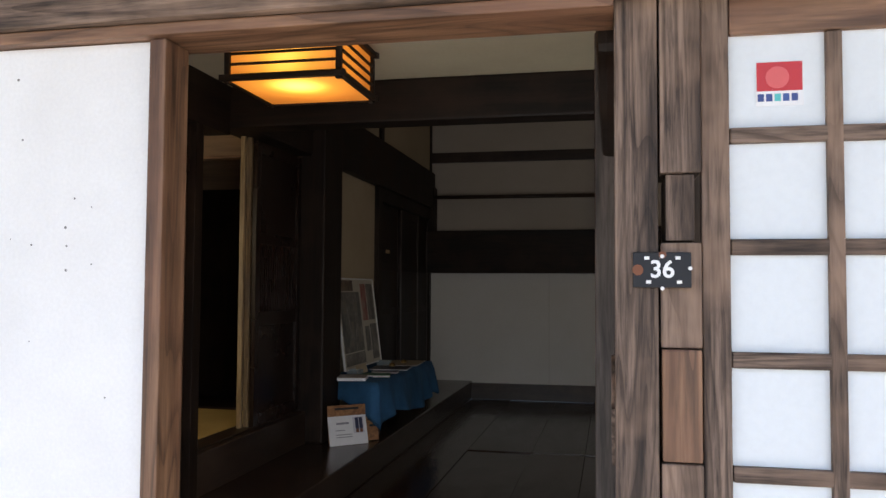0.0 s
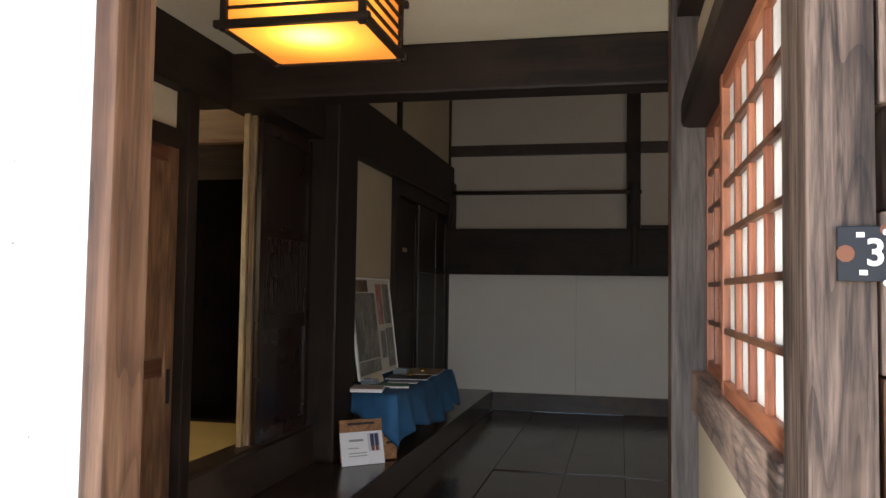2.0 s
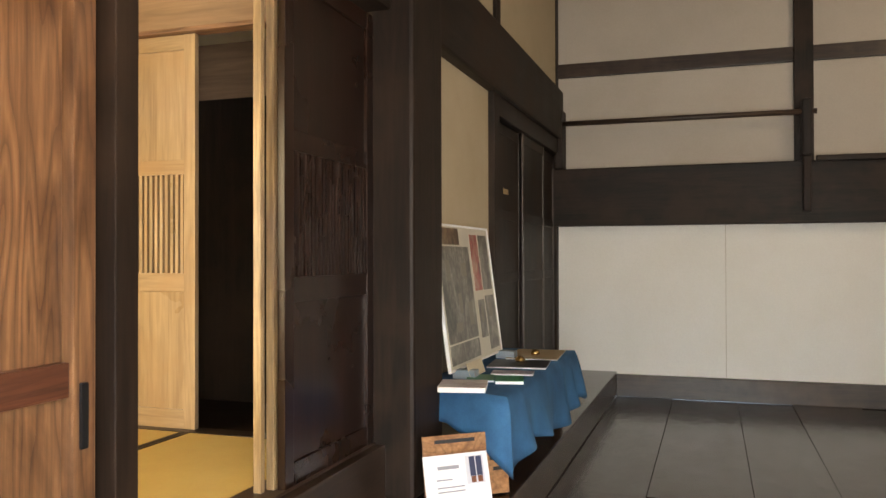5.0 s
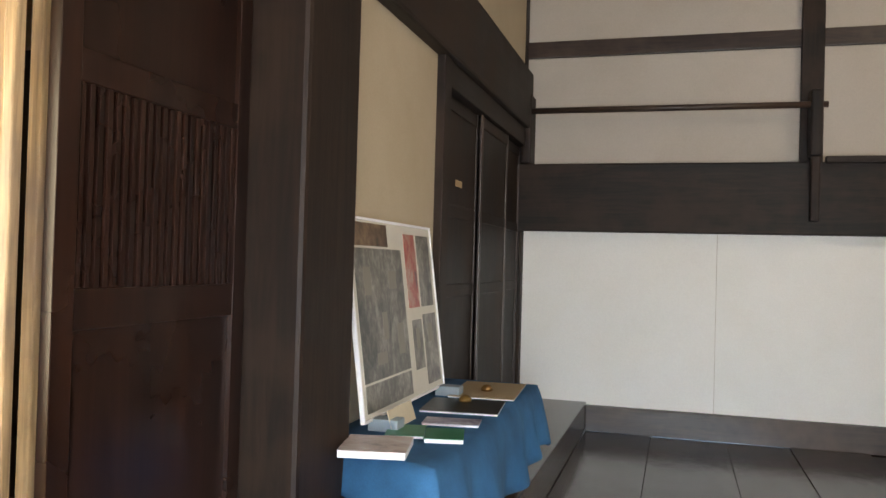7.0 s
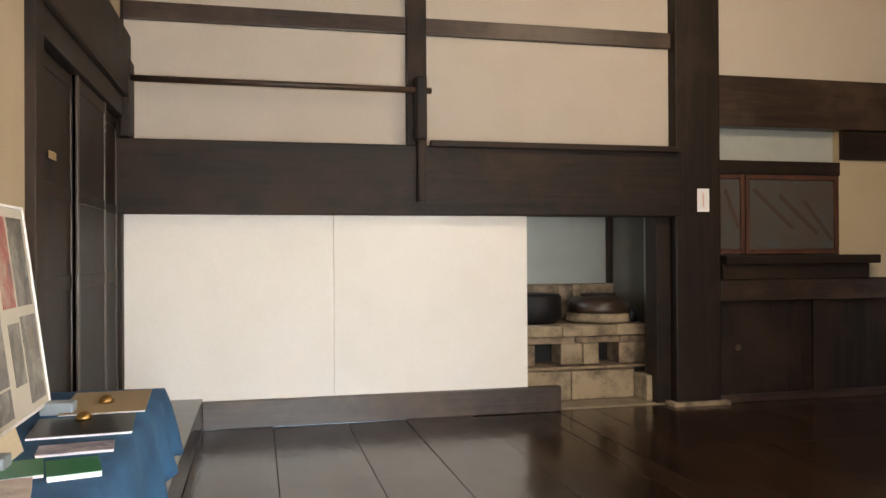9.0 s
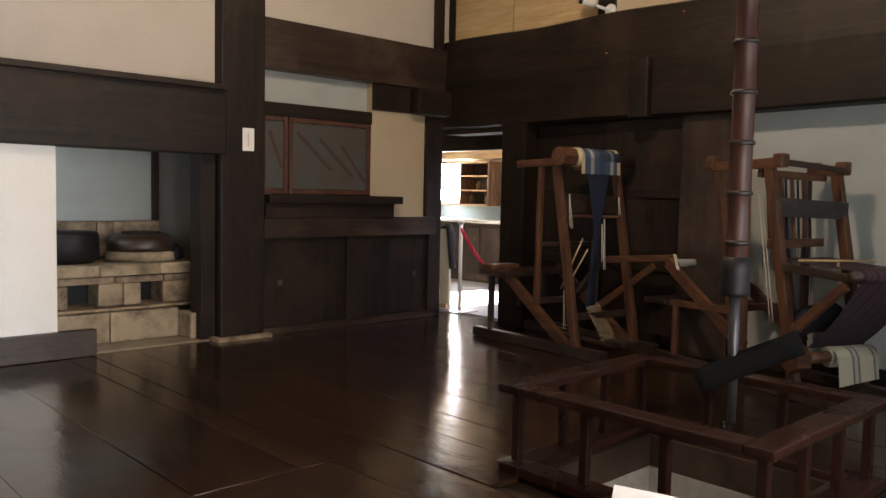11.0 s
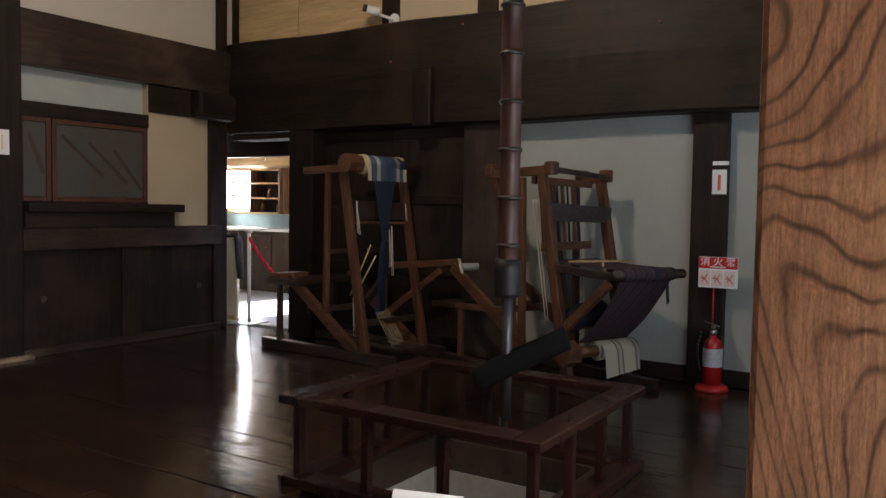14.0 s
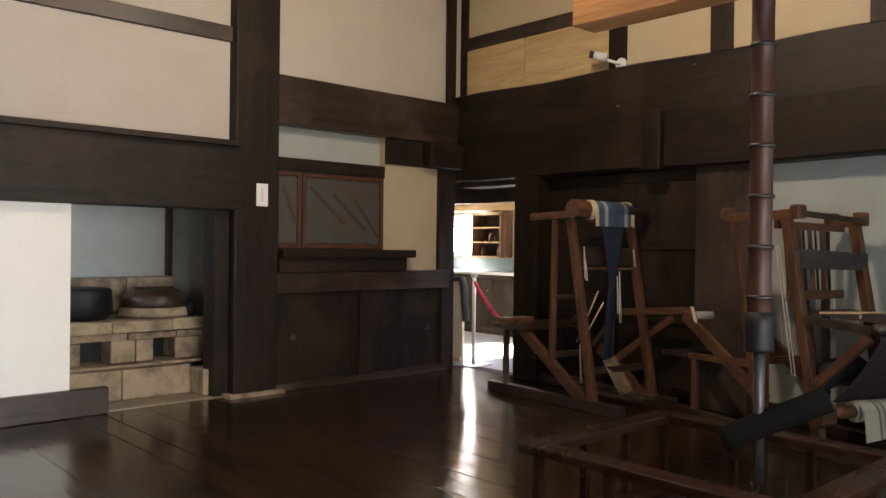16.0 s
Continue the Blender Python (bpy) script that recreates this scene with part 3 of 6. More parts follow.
piece("beam_west_near", block(WEST - 0.2, WEST + 0.06, 4.95, 6.26, 2.6, 3.1, bevel=0.02), BLACK["y"], "dark beam over the sliding doors", "beam")
for y in (8.38,):
    piece("stud_west", block(WEST - 0.05, WEST + 0.03, y, y + 0.12, 3.1, 4.75), BLACK["z"], "dark stud above the beam", "post")
wd = thing("dark_sliding_doors", (WEST, 9.6, 0.24), "black wooden sliding doors with a small label", "door", kind="structure")
part("post", block(WEST - 0.1, WEST + 0.05, 8.24, 8.38, 0.24, 2.6), BLACK["z"], wd)
for k, (y0, y1) in enumerate(((8.38, 9.35), (9.3, 10.2), (10.15, NORTH - 0.12))):
    x = WEST - 0.06 + 0.035 * (k % 2)
    leaf = part("leaf", block(x, x + 0.03, y0, y1, 0.3, 2.45), BLACK["z"], wd)
    for a in (y0, y1 - 0.05):
        part("stile", block(x + 0.002, x + 0.04, a, a + 0.05, 0.3, 2.45), BROWN["z"], leaf)
    for z in (0.3, 1.2, 1.7, 2.36):
        part("rail", block(x + 0.002, x + 0.038, y0 + 0.05, y1 - 0.05, z, z + 0.08), BLACK["y"], leaf)
part("head", block(WEST - 0.1, WEST + 0.04, 8.38, NORTH - 0.12, 2.45, 2.6), BLACK["y"], wd)
part("name_label", block(WEST - 0.018, WEST - 0.014, 8.75, 8.9, 1.9, 1.94, bevel=0), PALE["y"], wd, "small gilt name label")
piece("wall_west_back", block(WEST - 0.2, WEST - 0.12, 8.2, NORTH, 0, 2.6, bevel=0), BLACK["z"], "dark wall behind the doors", "wall")

# entrance bay
piece("beam_entrance", block(-2.75, 0.06, 4.8, 5.0, 2.55, 2.82, bevel=0.015), BLACK["x"], "dark beam across the inner end of the entrance", "beam")
piece("beam_entrance_west", block(-2.6, -2.42, 2.3, 4.8, 2.5, 2.82), BLACK["y"], "dark beam along the entrance wall", "beam")
piece("beam_entrance_east", block(-0.06, 0.12, 2.3, 4.02, 2.62, 2.82), BLACK["y"], "dark beam along the entrance wall", "beam")
piece("wall_entrance_west", block(-2.62, -2.51, 2.2, 4.47, 2.26, 2.8, bevel=0), CREAM, "cream plaster over the board door", "wall")
piece("post_entrance_west", block(-2.61, -2.43, 4.385, 4.475, 0.24, 2.62), BLACK["z"], "dark post beside the board door", "post")
piece("wall_entrance_back", block(-2.69, -2.63, 2.2, 4.47, 0, 2.4, bevel=0), BLACK["z"], "wall behind the board door", "wall")
bd = thing("board_door", (-2.5, 3.35, 0.24), "reddish brown cedar board sliding door with iron pull", "door", kind="structure")
for k in range(8):
    y0 = 2.305 + k * 0.247
    part("plank", block(-2.53, -2.505, y0 + 0.002, y0 + 0.245, 0.3, 2.14, bevel=0.003), DOORBOARD, bd)
for y in (2.225, 4.285):
    part("stile", block(-2.535, -2.475, y, y + 0.08, 0.26, 2.2), DOORBOARD, bd)
for z, h in ((2.12, 0.08), (1.055, 0.09), (0.26, 0.1)):
    part("rail", block(-2.525, -2.485, 2.31, 4.285, z, z + h), wood("red_brown_ledge", (0.05, 0.018, 0.01), (0.15, 0.055, 0.028), "y", (0.3, 0.5)), bd)
part("pull", block(-2.478, -2.466, 4.306, 4.33, 0.92, 1.09), IRON, bd, "dark iron door pull")

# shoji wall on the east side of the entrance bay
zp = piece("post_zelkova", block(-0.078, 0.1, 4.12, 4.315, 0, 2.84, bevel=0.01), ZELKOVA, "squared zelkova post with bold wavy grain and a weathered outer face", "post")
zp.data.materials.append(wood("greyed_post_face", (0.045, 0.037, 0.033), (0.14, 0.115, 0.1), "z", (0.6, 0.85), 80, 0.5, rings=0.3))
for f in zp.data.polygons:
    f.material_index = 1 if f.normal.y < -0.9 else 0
piece("wall_entrance_low", block(0.03, 0.12, 2.28, 4.12, 0, 1.02, bevel=0), CREAM, "cream plaster under the shoji window", "wall")
piece("wall_entrance_high", block(0.03, 0.12, 2.28, 4.12, 2.31, 2.62, bevel=0), CREAM, "cream plaster over the shoji window", "wall")
piece("window_sill", block(0.0, 0.14, 2.28, 4.12, 1.03, 1.19, bevel=0.01), GREYED["y"], "weathered timber window sill", "sill")
piece("window_head", block(-0.04, 0.14, 2.28, 4.12, 2.18, 2.31, bevel=0.03), BLACK["y"], "dark timber window head", "trim")


def shoji(at_x, y0, y1, z0, z1, cols, rows, label):
    s = thing("shoji_screen", (at_x, (y0 + y1) / 2, z0), label, "shoji screen", "shoji screens of the entrance window", "structure")
    for y in (y0, y1 - 0.058):
        part("stile", block(at_x - 0.018, at_x + 0.012, y, y + 0.058, z0, z1), ORANGE["z"], s)
    for z in (z0, z1 - 0.05):
        part("rail", block(at_x - 0.016, at_x + 0.01, y0 + 0.058, y1 - 0.058, z, z + 0.05), ORANGE["y"], s)
    for i in range(1, cols):
        y = y0 + 0.058 + (y1 - y0 - 0.116) * i / cols
        part("muntin", block(at_x - 0.012, at_x + 0.004, y - 0.018, y + 0.018, z0 + 0.05, z1 - 0.05, bevel=0.002), ORANGE["z"], s)
    for i in range(1, rows):
        z = z0 + 0.05 + (z1 - z0 - 0.1) * i / rows
        part("muntin", block(at_x - 0.014, at_x + 0.002, y0 + 0.058, y1 - 0.058, z - 0.009, z + 0.009, bevel=0.002), LOOM["y"], s, "darker horizontal muntin")
    part("paper", block(at_x + 0.006, at_x + 0.009, y0 + 0.02, y1 - 0.02, z0 + 0.02, z1 - 0.02, bevel=0), SHOJIPAPER, s, "white translucent paper")


shoji(0.075, 3.18, 4.115, 1.19, 2.18, 4, 6, "reddish-framed shoji screen with white paper")
shoji(0.038, 2.26, 3.31, 1.19, 2.18, 4, 6, "reddish-framed shoji screen with white paper")
# room behind the shoji is unseen; ceiling and facade close it against the sun
piece("room_east_floor", block(0.14, 5.5, 2.28, 4.16, -0.05, 0.0, bevel=0), TATAMI, "straw floor of the room behind the shoji", "floor")
piece("wall_facade_east", block(2.42, 6, FACADE + 0.02, FACADE + 0.15, -0.02, 2.26, bevel=0), WHITEWALL, "unseen facade plaster added to shut out the sun", "wall")
piece("room_east_wall", block(5.4, 5.5, 2.2, 4.4, 0, 2.9, bevel=0), WHITEWALL, "white wall of the room behind the shoji", "wall")
piece("room_east_ceiling", block(0.06, 5.6, 2.1, 4.3, 2.9, 2.96, bevel=0), CEILING, "unseen ceiling behind the shoji, extended to shut out the sun", "ceiling")

# facade
piece("beam_facade", block(-6, 6, FACADE - 0.09, FACADE + 0.18, 2.262, 2.62, bevel=0.012), GREYED["x"], "weathered grey facade beam", "beam")
piece("door_head_rail", block(-6, 0.01, FACADE - 0.06, FACADE + 0.14, 2.225, 2.26), TAN["x"], "reddish sliding door head rail", "trim")
post = thing("entrance_post", (0.115, FACADE + 0.1, 0), "weathered double timber post with patched repairs", "post", kind="structure")
part("timber", block(0.01, 0.117, FACADE, FACADE + 0.2, -0.02, 2.262, bevel=0.008), GREYED["z"], post)
for z0, z1, d in ((-0.02, 1.09, 0), (1.372, 1.638, 0.006), (1.81, 2.262, 0)):
    part("timber", block(0.122, 0.222, FACADE + d, FACADE + 0.2, z0, z1 - 0.003, bevel=0.006), GREYED["z"], post)
part("patch", block(0.124, 0.22, FACADE - 0.003, FACADE + 0.2, 1.092, 1.369, bevel=0.006), TAN["z"], post, "newer tan repair patch")
part("patch", block(0.136, 0.206, FACADE + 0.012, FACADE + 0.2, 1.64, 1.807, bevel=0.003), GREYED["z"], post, "grey inset repair patch")
piece("wall_facade_high", block(-6, 6, FACADE, FACADE + 0.15, 2.62, 3.4, bevel=0), WHITEWALL, "plaster above the facade beam", "wall")
wdoor = thing("white_sliding_door", (-2.3, FACADE + 0.05, 0), "open sliding door covered with weathered white paper", "door", kind="structure")
part("panel", block(-6, -1.284, FACADE - 0.01, FACADE + 0.02, -0.02, 2.222, bevel=0), DOORPAPER, wdoor, "weathered white paper panel")
part("stile", block(-1.283, -1.232, FACADE - 0.04, FACADE + 0.09, -0.02, 2.222), TAN["z"], wdoor, "reddish tan stile")
piece("wall_facade_return", block(-6, -1.32, FACADE + 0.08, FACADE + 0.2, 0, 2.26, bevel=0), CREAM, "wall behind the sliding door", "wall")
lat = thing("lattice_door", (1.2, FACADE + 0.06, 0), "weathered timber lattice door with frosted panes", "door", kind="structure")
part("stile", block(0.224, 0.292, FACADE + 0.02, FACADE + 0.07, -0.02, 2.262), GREYED["z"], lat)
part("top_rail", block(0.294, 2.4, FACADE + 0.022, FACADE + 0.068, 2.16, 2.26), TAN["x"], lat)
for i in range(9):
    z = 2.185 - i * 0.2805
    if i:
        part("muntin", block(0.294, 2.4, FACADE + 0.026, FACADE + 0.062, z - 0.02, z + 0.02), GREYED["x"], lat)
for i in range(8):
    x = 0.54 + i * 0.26
    part("muntin", block(x - 0.019, x + 0.019, FACADE + 0.024, FACADE + 0.06, -0.02, 2.158), GREYED["z"], lat)
for i in range(8):
    for k in range(8):
        x0 = 0.294 if k == 0 else 0.54 + (k - 1) * 0.26 + 0.019
        x1 = 0.54 + k * 0.26 - 0.019
        z1 = 2.185 - i * 0.2805 - 0.02
        z0 = 2.185 - (i + 1) * 0.2805 + 0.02
        part("pane", block(x0, x1, FACADE + 0.043, FACADE + 0.048, z0, z1, bevel=0), FROST, lat)
# eave out of view, added to keep direct sun off the facade
piece("roof_eave", block(-6.5, 6.5, 0.1, 2.3, 3.2, 3.3, bevel=0), GREYED["y"], "unseen timber eave added to shade the facade", "roof")
piece("roof_upper", block(-6.5, 6.5, 2.1, 13.2, 4.92, 5.05, bevel=0), BLACK["x"], "roof boards", "roof")
piece("threshold", block(-1.4, 0.22, FACADE - 0.05, FACADE + 0.2, -0.05, 0.03), GREYED["x"], "worn timber threshold", "sill")

# guest room with straw mats
TRANSOM = wood("plain_brown_panel", (0.2, 0.125, 0.075), (0.3, 0.2, 0.125), "x", (0.5, 0.7), 50, 0.1, rings=0.06, deep=0.3)
piece("guest_floor", block(-6.0, -2.62, 3.2, 7.6, 0.2, 0.45, bevel=0), BLACK["y"], "floor under the straw mats", "floor")
piece("guest_wall_south", block(-6.0, -2.8, 3.1, 3.2, 0.4, 2.8, bevel=0), CREAM, "cream wall of the guest room", "wall")
piece("guest_wall_west", block(-6.1, -6.0, 3.2, 7.6, 0.4, 2.8, bevel=0), CREAM, "cream wall of the guest room", "wall")
piece("guest_ceiling", block(-6.1, -2.6, 3.2, 7.6, 2.85, 2.9, bevel=0), CEILING, "board ceiling of the guest room", "ceiling")
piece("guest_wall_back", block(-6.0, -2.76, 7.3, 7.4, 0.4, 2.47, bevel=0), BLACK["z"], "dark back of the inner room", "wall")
piece("guest_wall_back_high", block(-6.0, -2.76, 7.32, 7.4, 2.47, 2.85, bevel=0), TRANSOM, "brownish panel of the inner room", "wall")
piece("guest_transom", block(-6.0, -2.62, 6.24, 6.3, 2.62, 2.85, bevel=0), TRANSOM, "wooden transom panel of the guest room", "wall")
piece("guest_head_rail", block(-6.0, -2.62, 6.22, 6.32, 2.595, 2.62), TAN["x"], "pale head rail over the sliding doors", "trim")
piece("guest_threshold", block(-6.0, -2.62, 6.21, 6.33, 0.45, 0.5), BROWN["x"], "threshold of the guest room", "sill")
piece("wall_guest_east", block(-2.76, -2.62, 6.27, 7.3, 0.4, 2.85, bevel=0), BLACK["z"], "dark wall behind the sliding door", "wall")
for x0 in (-5.35, -4.45, -3.55):
    mat = thing("straw_mat", (x0 + 0.45, 4.6, 0.45), "golden straw mat with a dark cloth border", "straw mat", "straw mats of the guest room")
    part("mat", block(x0 + 0.03, x0 + 0.87, 3.35, 6.2, 0.452, 0.5, bevel=0.004), TATAMI, mat)
    for a in (x0 + 0.002, x0 + 0.872):
        part("border", block(a, a + 0.026, 3.35, 6.2, 0.452, 0.502, bevel=0.003), BLACK["y"], mat, "dark cloth border")


def slat_door(name, frame_at, u0, u1, z0, z1, s0, s1, mats, label, along):
    """A wooden sliding door with a slatted window in its middle."""
    at = Vector(frame_at)
    d = thing(name, (at.x, at.y, z0), label, "door", kind="structure")

    def b(u, v, d0, d1, za, zb, bev=0.003):
        return block(u, v, at.y + d0, at.y + d1, za, zb, bevel=bev) if along == "x" else block(at.x + d0, at.x + d1, u, v, za, zb, bevel=bev)
    sgn = -1 if along == "x" else 1
    f0, f1 = sorted((0.0, sgn * 0.034))
    p0, p1 = sorted((sgn * 0.006, sgn * 0.018))
    for u in (u0, u1 - 0.07):
        part("stile", b(u, u + 0.07, f0, f1, z0, z1), mats["z"], d)
    for z, h in ((z0, 0.1), (s0 - 0.1, 0.1), (s1, 0.08), (z1 - 0.08, 0.08)):
        part("rail", b(u0 + 0.07, u1 - 0.07, f0 + 0.002, f1 - 0.002, z, z + h), mats["x" if along == "x" else "y"], d)
    n = int((u1 - u0 - 0.14) / 0.032)
    for i in range(n):
        u = u0 + 0.07 + (i + 0.5) * (u1 - u0 - 0.14) / n
        part("slat", b(u - 0.009, u + 0.009, f0 + 0.006, f1 - 0.006, s0, s1, 0.002), mats["z"], d)
    part("backing", b(u0 + 0.07, u1 - 0.07, *sorted((sgn * 0.001, sgn * 0.004)), s0, s1, 0), BLACK["z"], d)
    for za, zb in ((z0 + 0.1, s0 - 0.1), (s1 + 0.08, z1 - 0.08)):
        part("panel", b(u0 + 0.07, u1 - 0.07, p0, p1, za, zb, 0), mats["z"], d)


SLATPALE = {a: wood("pale_golden_door_" + a, (0.3, 0.21, 0.12), (0.46, 0.34, 0.21), a, (0.2, 0.4), 40, 0.1, wear=(0.33, 0.21, 0.11), rings=0.15, deep=0.45) for a in "xz"}
slat_door("slatted_door", (-4.0, 6.3, 0), -4.435, -3.535, 0.5, 2.595, 1.325, 1.85, SLATPALE, "pale golden slatted sliding door", "x")
slat_door("slatted_door", (-4.9, 6.262, 0), -5.28, -4.38, 0.5, 2.595, 1.325, 1.85, SLATPALE, "pale golden slatted sliding door", "x")
slat_door("dark_slatted_door", (-2.54, 5.8, 0), 5.4, 6.25, 0.5, 2.58, 1.33, 1.83, {"y": REDDARK, "z": REDDARK}, "glossy red-brown sliding door with a slatted window", "y")
EDGEWOOD = wood("worn_door_edge", (0.2, 0.13, 0.06), (0.45, 0.32, 0.17), "z", (0.25, 0.45), 60, 0.2, wear=(0.12, 0.085, 0.06), rings=0.2)
for y0, x in ((5.335, -2.59), (5.388, -2.565)):
    piece("door_edge", block(x - 0.018, x + 0.018, y0, y0 + 0.03, 0.5, 2.6), EDGEWOOD, "worn golden edge of a sliding door", "trim")
piece("door_sill_track", block(-2.66, -2.5, 4.48, 6.26, 0.49, 0.512), BROWN["y"], "grooved wooden door track", "sill")
piece("post_guest", block(-2.62, -2.5, 4.477, 4.51, 0.24, 2.62), BROWN["z"], "brown post at the guest room opening", "post")

# outer walls added out of sight to block sky light leaking past the doors
piece("wall_east_outer", block(EAST + 0.14, EAST + 0.2, 4.1, 9.75, -0.1, 4.8, bevel=0), BLACK["z"], "unseen wall added behind the east doors to stop light", "wall")
piece("wall_east_outer_high", block(EAST + 0.1, EAST + 0.2, 9.75, 11.4, 2.2, 4.8, bevel=0), BLACK["z"], "unseen wall added above the kitchen door to stop light", "wall")
piece("wall_door_return", block(4.99, 5.04, NORTH - 0.02, 11.6, 0, 2.8, bevel=0), BROWN["z"], "dark return beside the kitchen door", "wall")
piece("board_door_head", block(-2.59, -2.47, 2.3, 4.385, 2.2, 2.3), BLACK["y"], "dark head over the board door", "trim")
piece("cupboard_header", block(4.062, 4.95, NORTH - 0.06, NORTH - 0.022, 2.28, 2.556), BLACK["x"], "dark header over the cream plaster", "trim")
piece("cupboard_end_post", block(4.82, 4.929, NORTH - 0.075, NORTH - 0.022, 1.14, 2.278), BLACK["z"], "dark end post of the cupboard", "post")


# ---- things ----
def flat(name, colour, rough=0.6):
    return plain(name, colour, rough, 0, 0.12, 30, 0.02)


PAPERWHITE, INK, RED = flat("white_card", (0.8, 0.8, 0.8)), flat("black_ink", (0.015, 0.015, 0.018)), flat("signal_red", (0.5, 0.02, 0.025), 0.4)
ENAMEL = plain("chipped_navy_enamel", (0.004, 0.005, 0.009), 0.6, 0, 0.3, 40)
RUST = plain("rusty_iron", (0.22, 0.09, 0.05), 0.85, 0.2)
BRASS = plain("aged_brass", (0.35, 0.22, 0.08), 0.35, 1.0)


def words(text, size, m, depth=0.0006, bold=0.0012):
    """Lettering in the built-in font, as a bmesh set at the pose m, centred."""
    curve = bpy.data.curves.new("lettering", "FONT")
    curve.body, curve.size, curve.extrude, curve.align_x, curve.align_y, curve.offset = text, size, depth, "CENTER", "CENTER", bold
    ob = bpy.data.objects.new("lettering", curve)
    scene.collection.objects.link(ob)
    me = bpy.data.meshes.new_from_object(ob.evaluated_get(bpy.context.evaluated_depsgraph_get()))
    bpy.data.objects.remove(ob)
    bm = bmesh.new()
    bm.from_mesh(me)
    bpy.data.meshes.remove(me)
    bmesh.ops.transform(bm, verts=bm.verts, matrix=m)
    return bm


SOUTH = lambda x, y, z: pose(x, y, z, 90, 0, 0)
WESTWARD = lambda x, y, z: pose(x, y, z, 90, 0, -90)

# ceiling lamp of the entrance
lampthing = thing("ceiling_lantern", (-1.455, 3.66, 2.82), "lit square lantern with dark slats and amber paper", "ceiling lamp")
X0, X1, Y0, Y1, Z0, Z1 = -1.75, -1.18, 3.39, 3.92, 2.465, 2.72


def lamp_paper():
    """Amber paper that glows most near the bulb behind it."""
    m, t, b = shader("amber_lamp_paper")
    tex, dist = t.nodes.new("ShaderNodeTexCoord"), t.nodes.new("ShaderNodeVectorMath")
    dist.operation, dist.inputs[1].default_value = "DISTANCE", (0.0, -0.1, -0.25)
    t.links.new(tex.outputs["Object"], dist.inputs[0])
    col = ramp(t, dist.outputs["Value"], (0.1, (1, 0.62, 0.12)), (0.17, (1, 0.42, 0.04)), (0.3, (1, 0.28, 0.025)))
    glow = ramp(t, dist.outputs["Value"], (0.1, (1, 1, 1)), (0.2, (0.34, 0.34, 0.34)), (0.36, (0.16, 0.16, 0.16)))
    mul = t.nodes.new("ShaderNodeMath")
    mul.operation, mul.inputs[1].default_value = "MULTIPLY", 1.3
    t.links.new(glow, mul.inputs[0])
    t.links.new(col, b.inputs["Emission Color"])
    t.links.new(mul.outputs[0], b.inputs["Emission Strength"])
    b.inputs["Base Color"].default_value = (0.5, 0.25, 0.06, 1)
    return m


AMBER = lamp_paper()
for x in (X0, X1 - 0.028):
    for y in (Y0, Y1 - 0.028):
        part("corner_post", block(x, x + 0.028, y, y + 0.028, Z0 - 0.01, Z1 + 0.01), BLACK["z"], lampthing)
for z in (Z0, Z1 - 0.03):
    for y in (Y0 - 0.012, Y1 - 0.02):
        part("frame_rail", block(X0 - 0.02, X1 + 0.02, y, y + 0.032, z, z + 0.03), BLACK["x"], lampthing)
    for x in (X0 - 0.012, X1 - 0.02):
        part("frame_rail", block(x, x + 0.032, Y0 + 0.02, Y1 - 0.02, z + 0.002, z + 0.028), BLACK["y"], lampthing)
for i in range(1, 4):
    z = Z0 + 0.03 + i * (Z1 - Z0 - 0.06) / 4
    for y in (Y0 + 0.002, Y1 - 0.014):
        part("slat", block(X0 + 0.028, X1 - 0.028, y, y + 0.012, z - 0.006, z + 0.006, bevel=0.002), BLACK["x"], lampthing)
    for x in (X0 + 0.002, X1 - 0.014):
        part("slat", block(x, x + 0.012, Y0 + 0.028, Y1 - 0.028, z - 0.006, z + 0.006, bevel=0.002), BLACK["y"], lampthing)
part("paper", block(X0 + 0.018, X1 - 0.018, Y0 + 0.018, Y1 - 0.018, Z0 + 0.006, Z1 - 0.004, bevel=0), AMBER, lampthing, "glowing amber paper")
part("mount", block(-1.55, -1.36, 3.56, 3.76, Z1, 2.822), BLACK["z"], lampthing)
lamp("lantern_light", "POINT", Matrix.Translation((-1.455, 3.66, 2.38)), 0.5, (1, 0.55, 0.16), (0.15, 1))

# house number plate on the entrance post
plate = thing("house_number_plate", (0.125, FACADE - 0.008, 1.525), "chipped dark enamel house number plate reading 36", "number plate")
part("plate", block(0.054, 0.195, FACADE - 0.012, FACADE - 0.005, 1.522, 1.61, bevel=0.003), ENAMEL, plate)
part("number", words("36", 0.06, SOUTH(0.125, FACADE - 0.0125, 1.566)), PAPERWHITE, plate, "white numerals 36")
for x, z in ((0.125, 1.6), (0.192, 1.57), (0.125, 1.52)):
    part("rivet", rod(bmesh.new(), (x, FACADE - 0.012, z), (x, FACADE - 0.015, z), 0.005, seg=12), PAPERWHITE, plate)
part("chip", rod(bmesh.new(), (0.066, FACADE - 0.0118, 1.566), (0.066, FACADE - 0.0126, 1.566), 0.014, seg=9), RUST, plate, "rusty chipped spot")
part("chip", rod(bmesh.new(), (0.126, FACADE - 0.0118, 1.604), (0.126, FACADE - 0.0126, 1.604), 0.01, seg=7), RUST, plate, "rusty chipped spot")
for x, z in ((0.088, 1.596), (0.163, 1.596), (0.092, 1.536), (0.166, 1.536)):
    part("small_mark", block(x - 0.006, x + 0.006, FACADE - 0.013, FACADE - 0.0118, z - 0.004, z + 0.004, bevel=0), PAPERWHITE, plate)

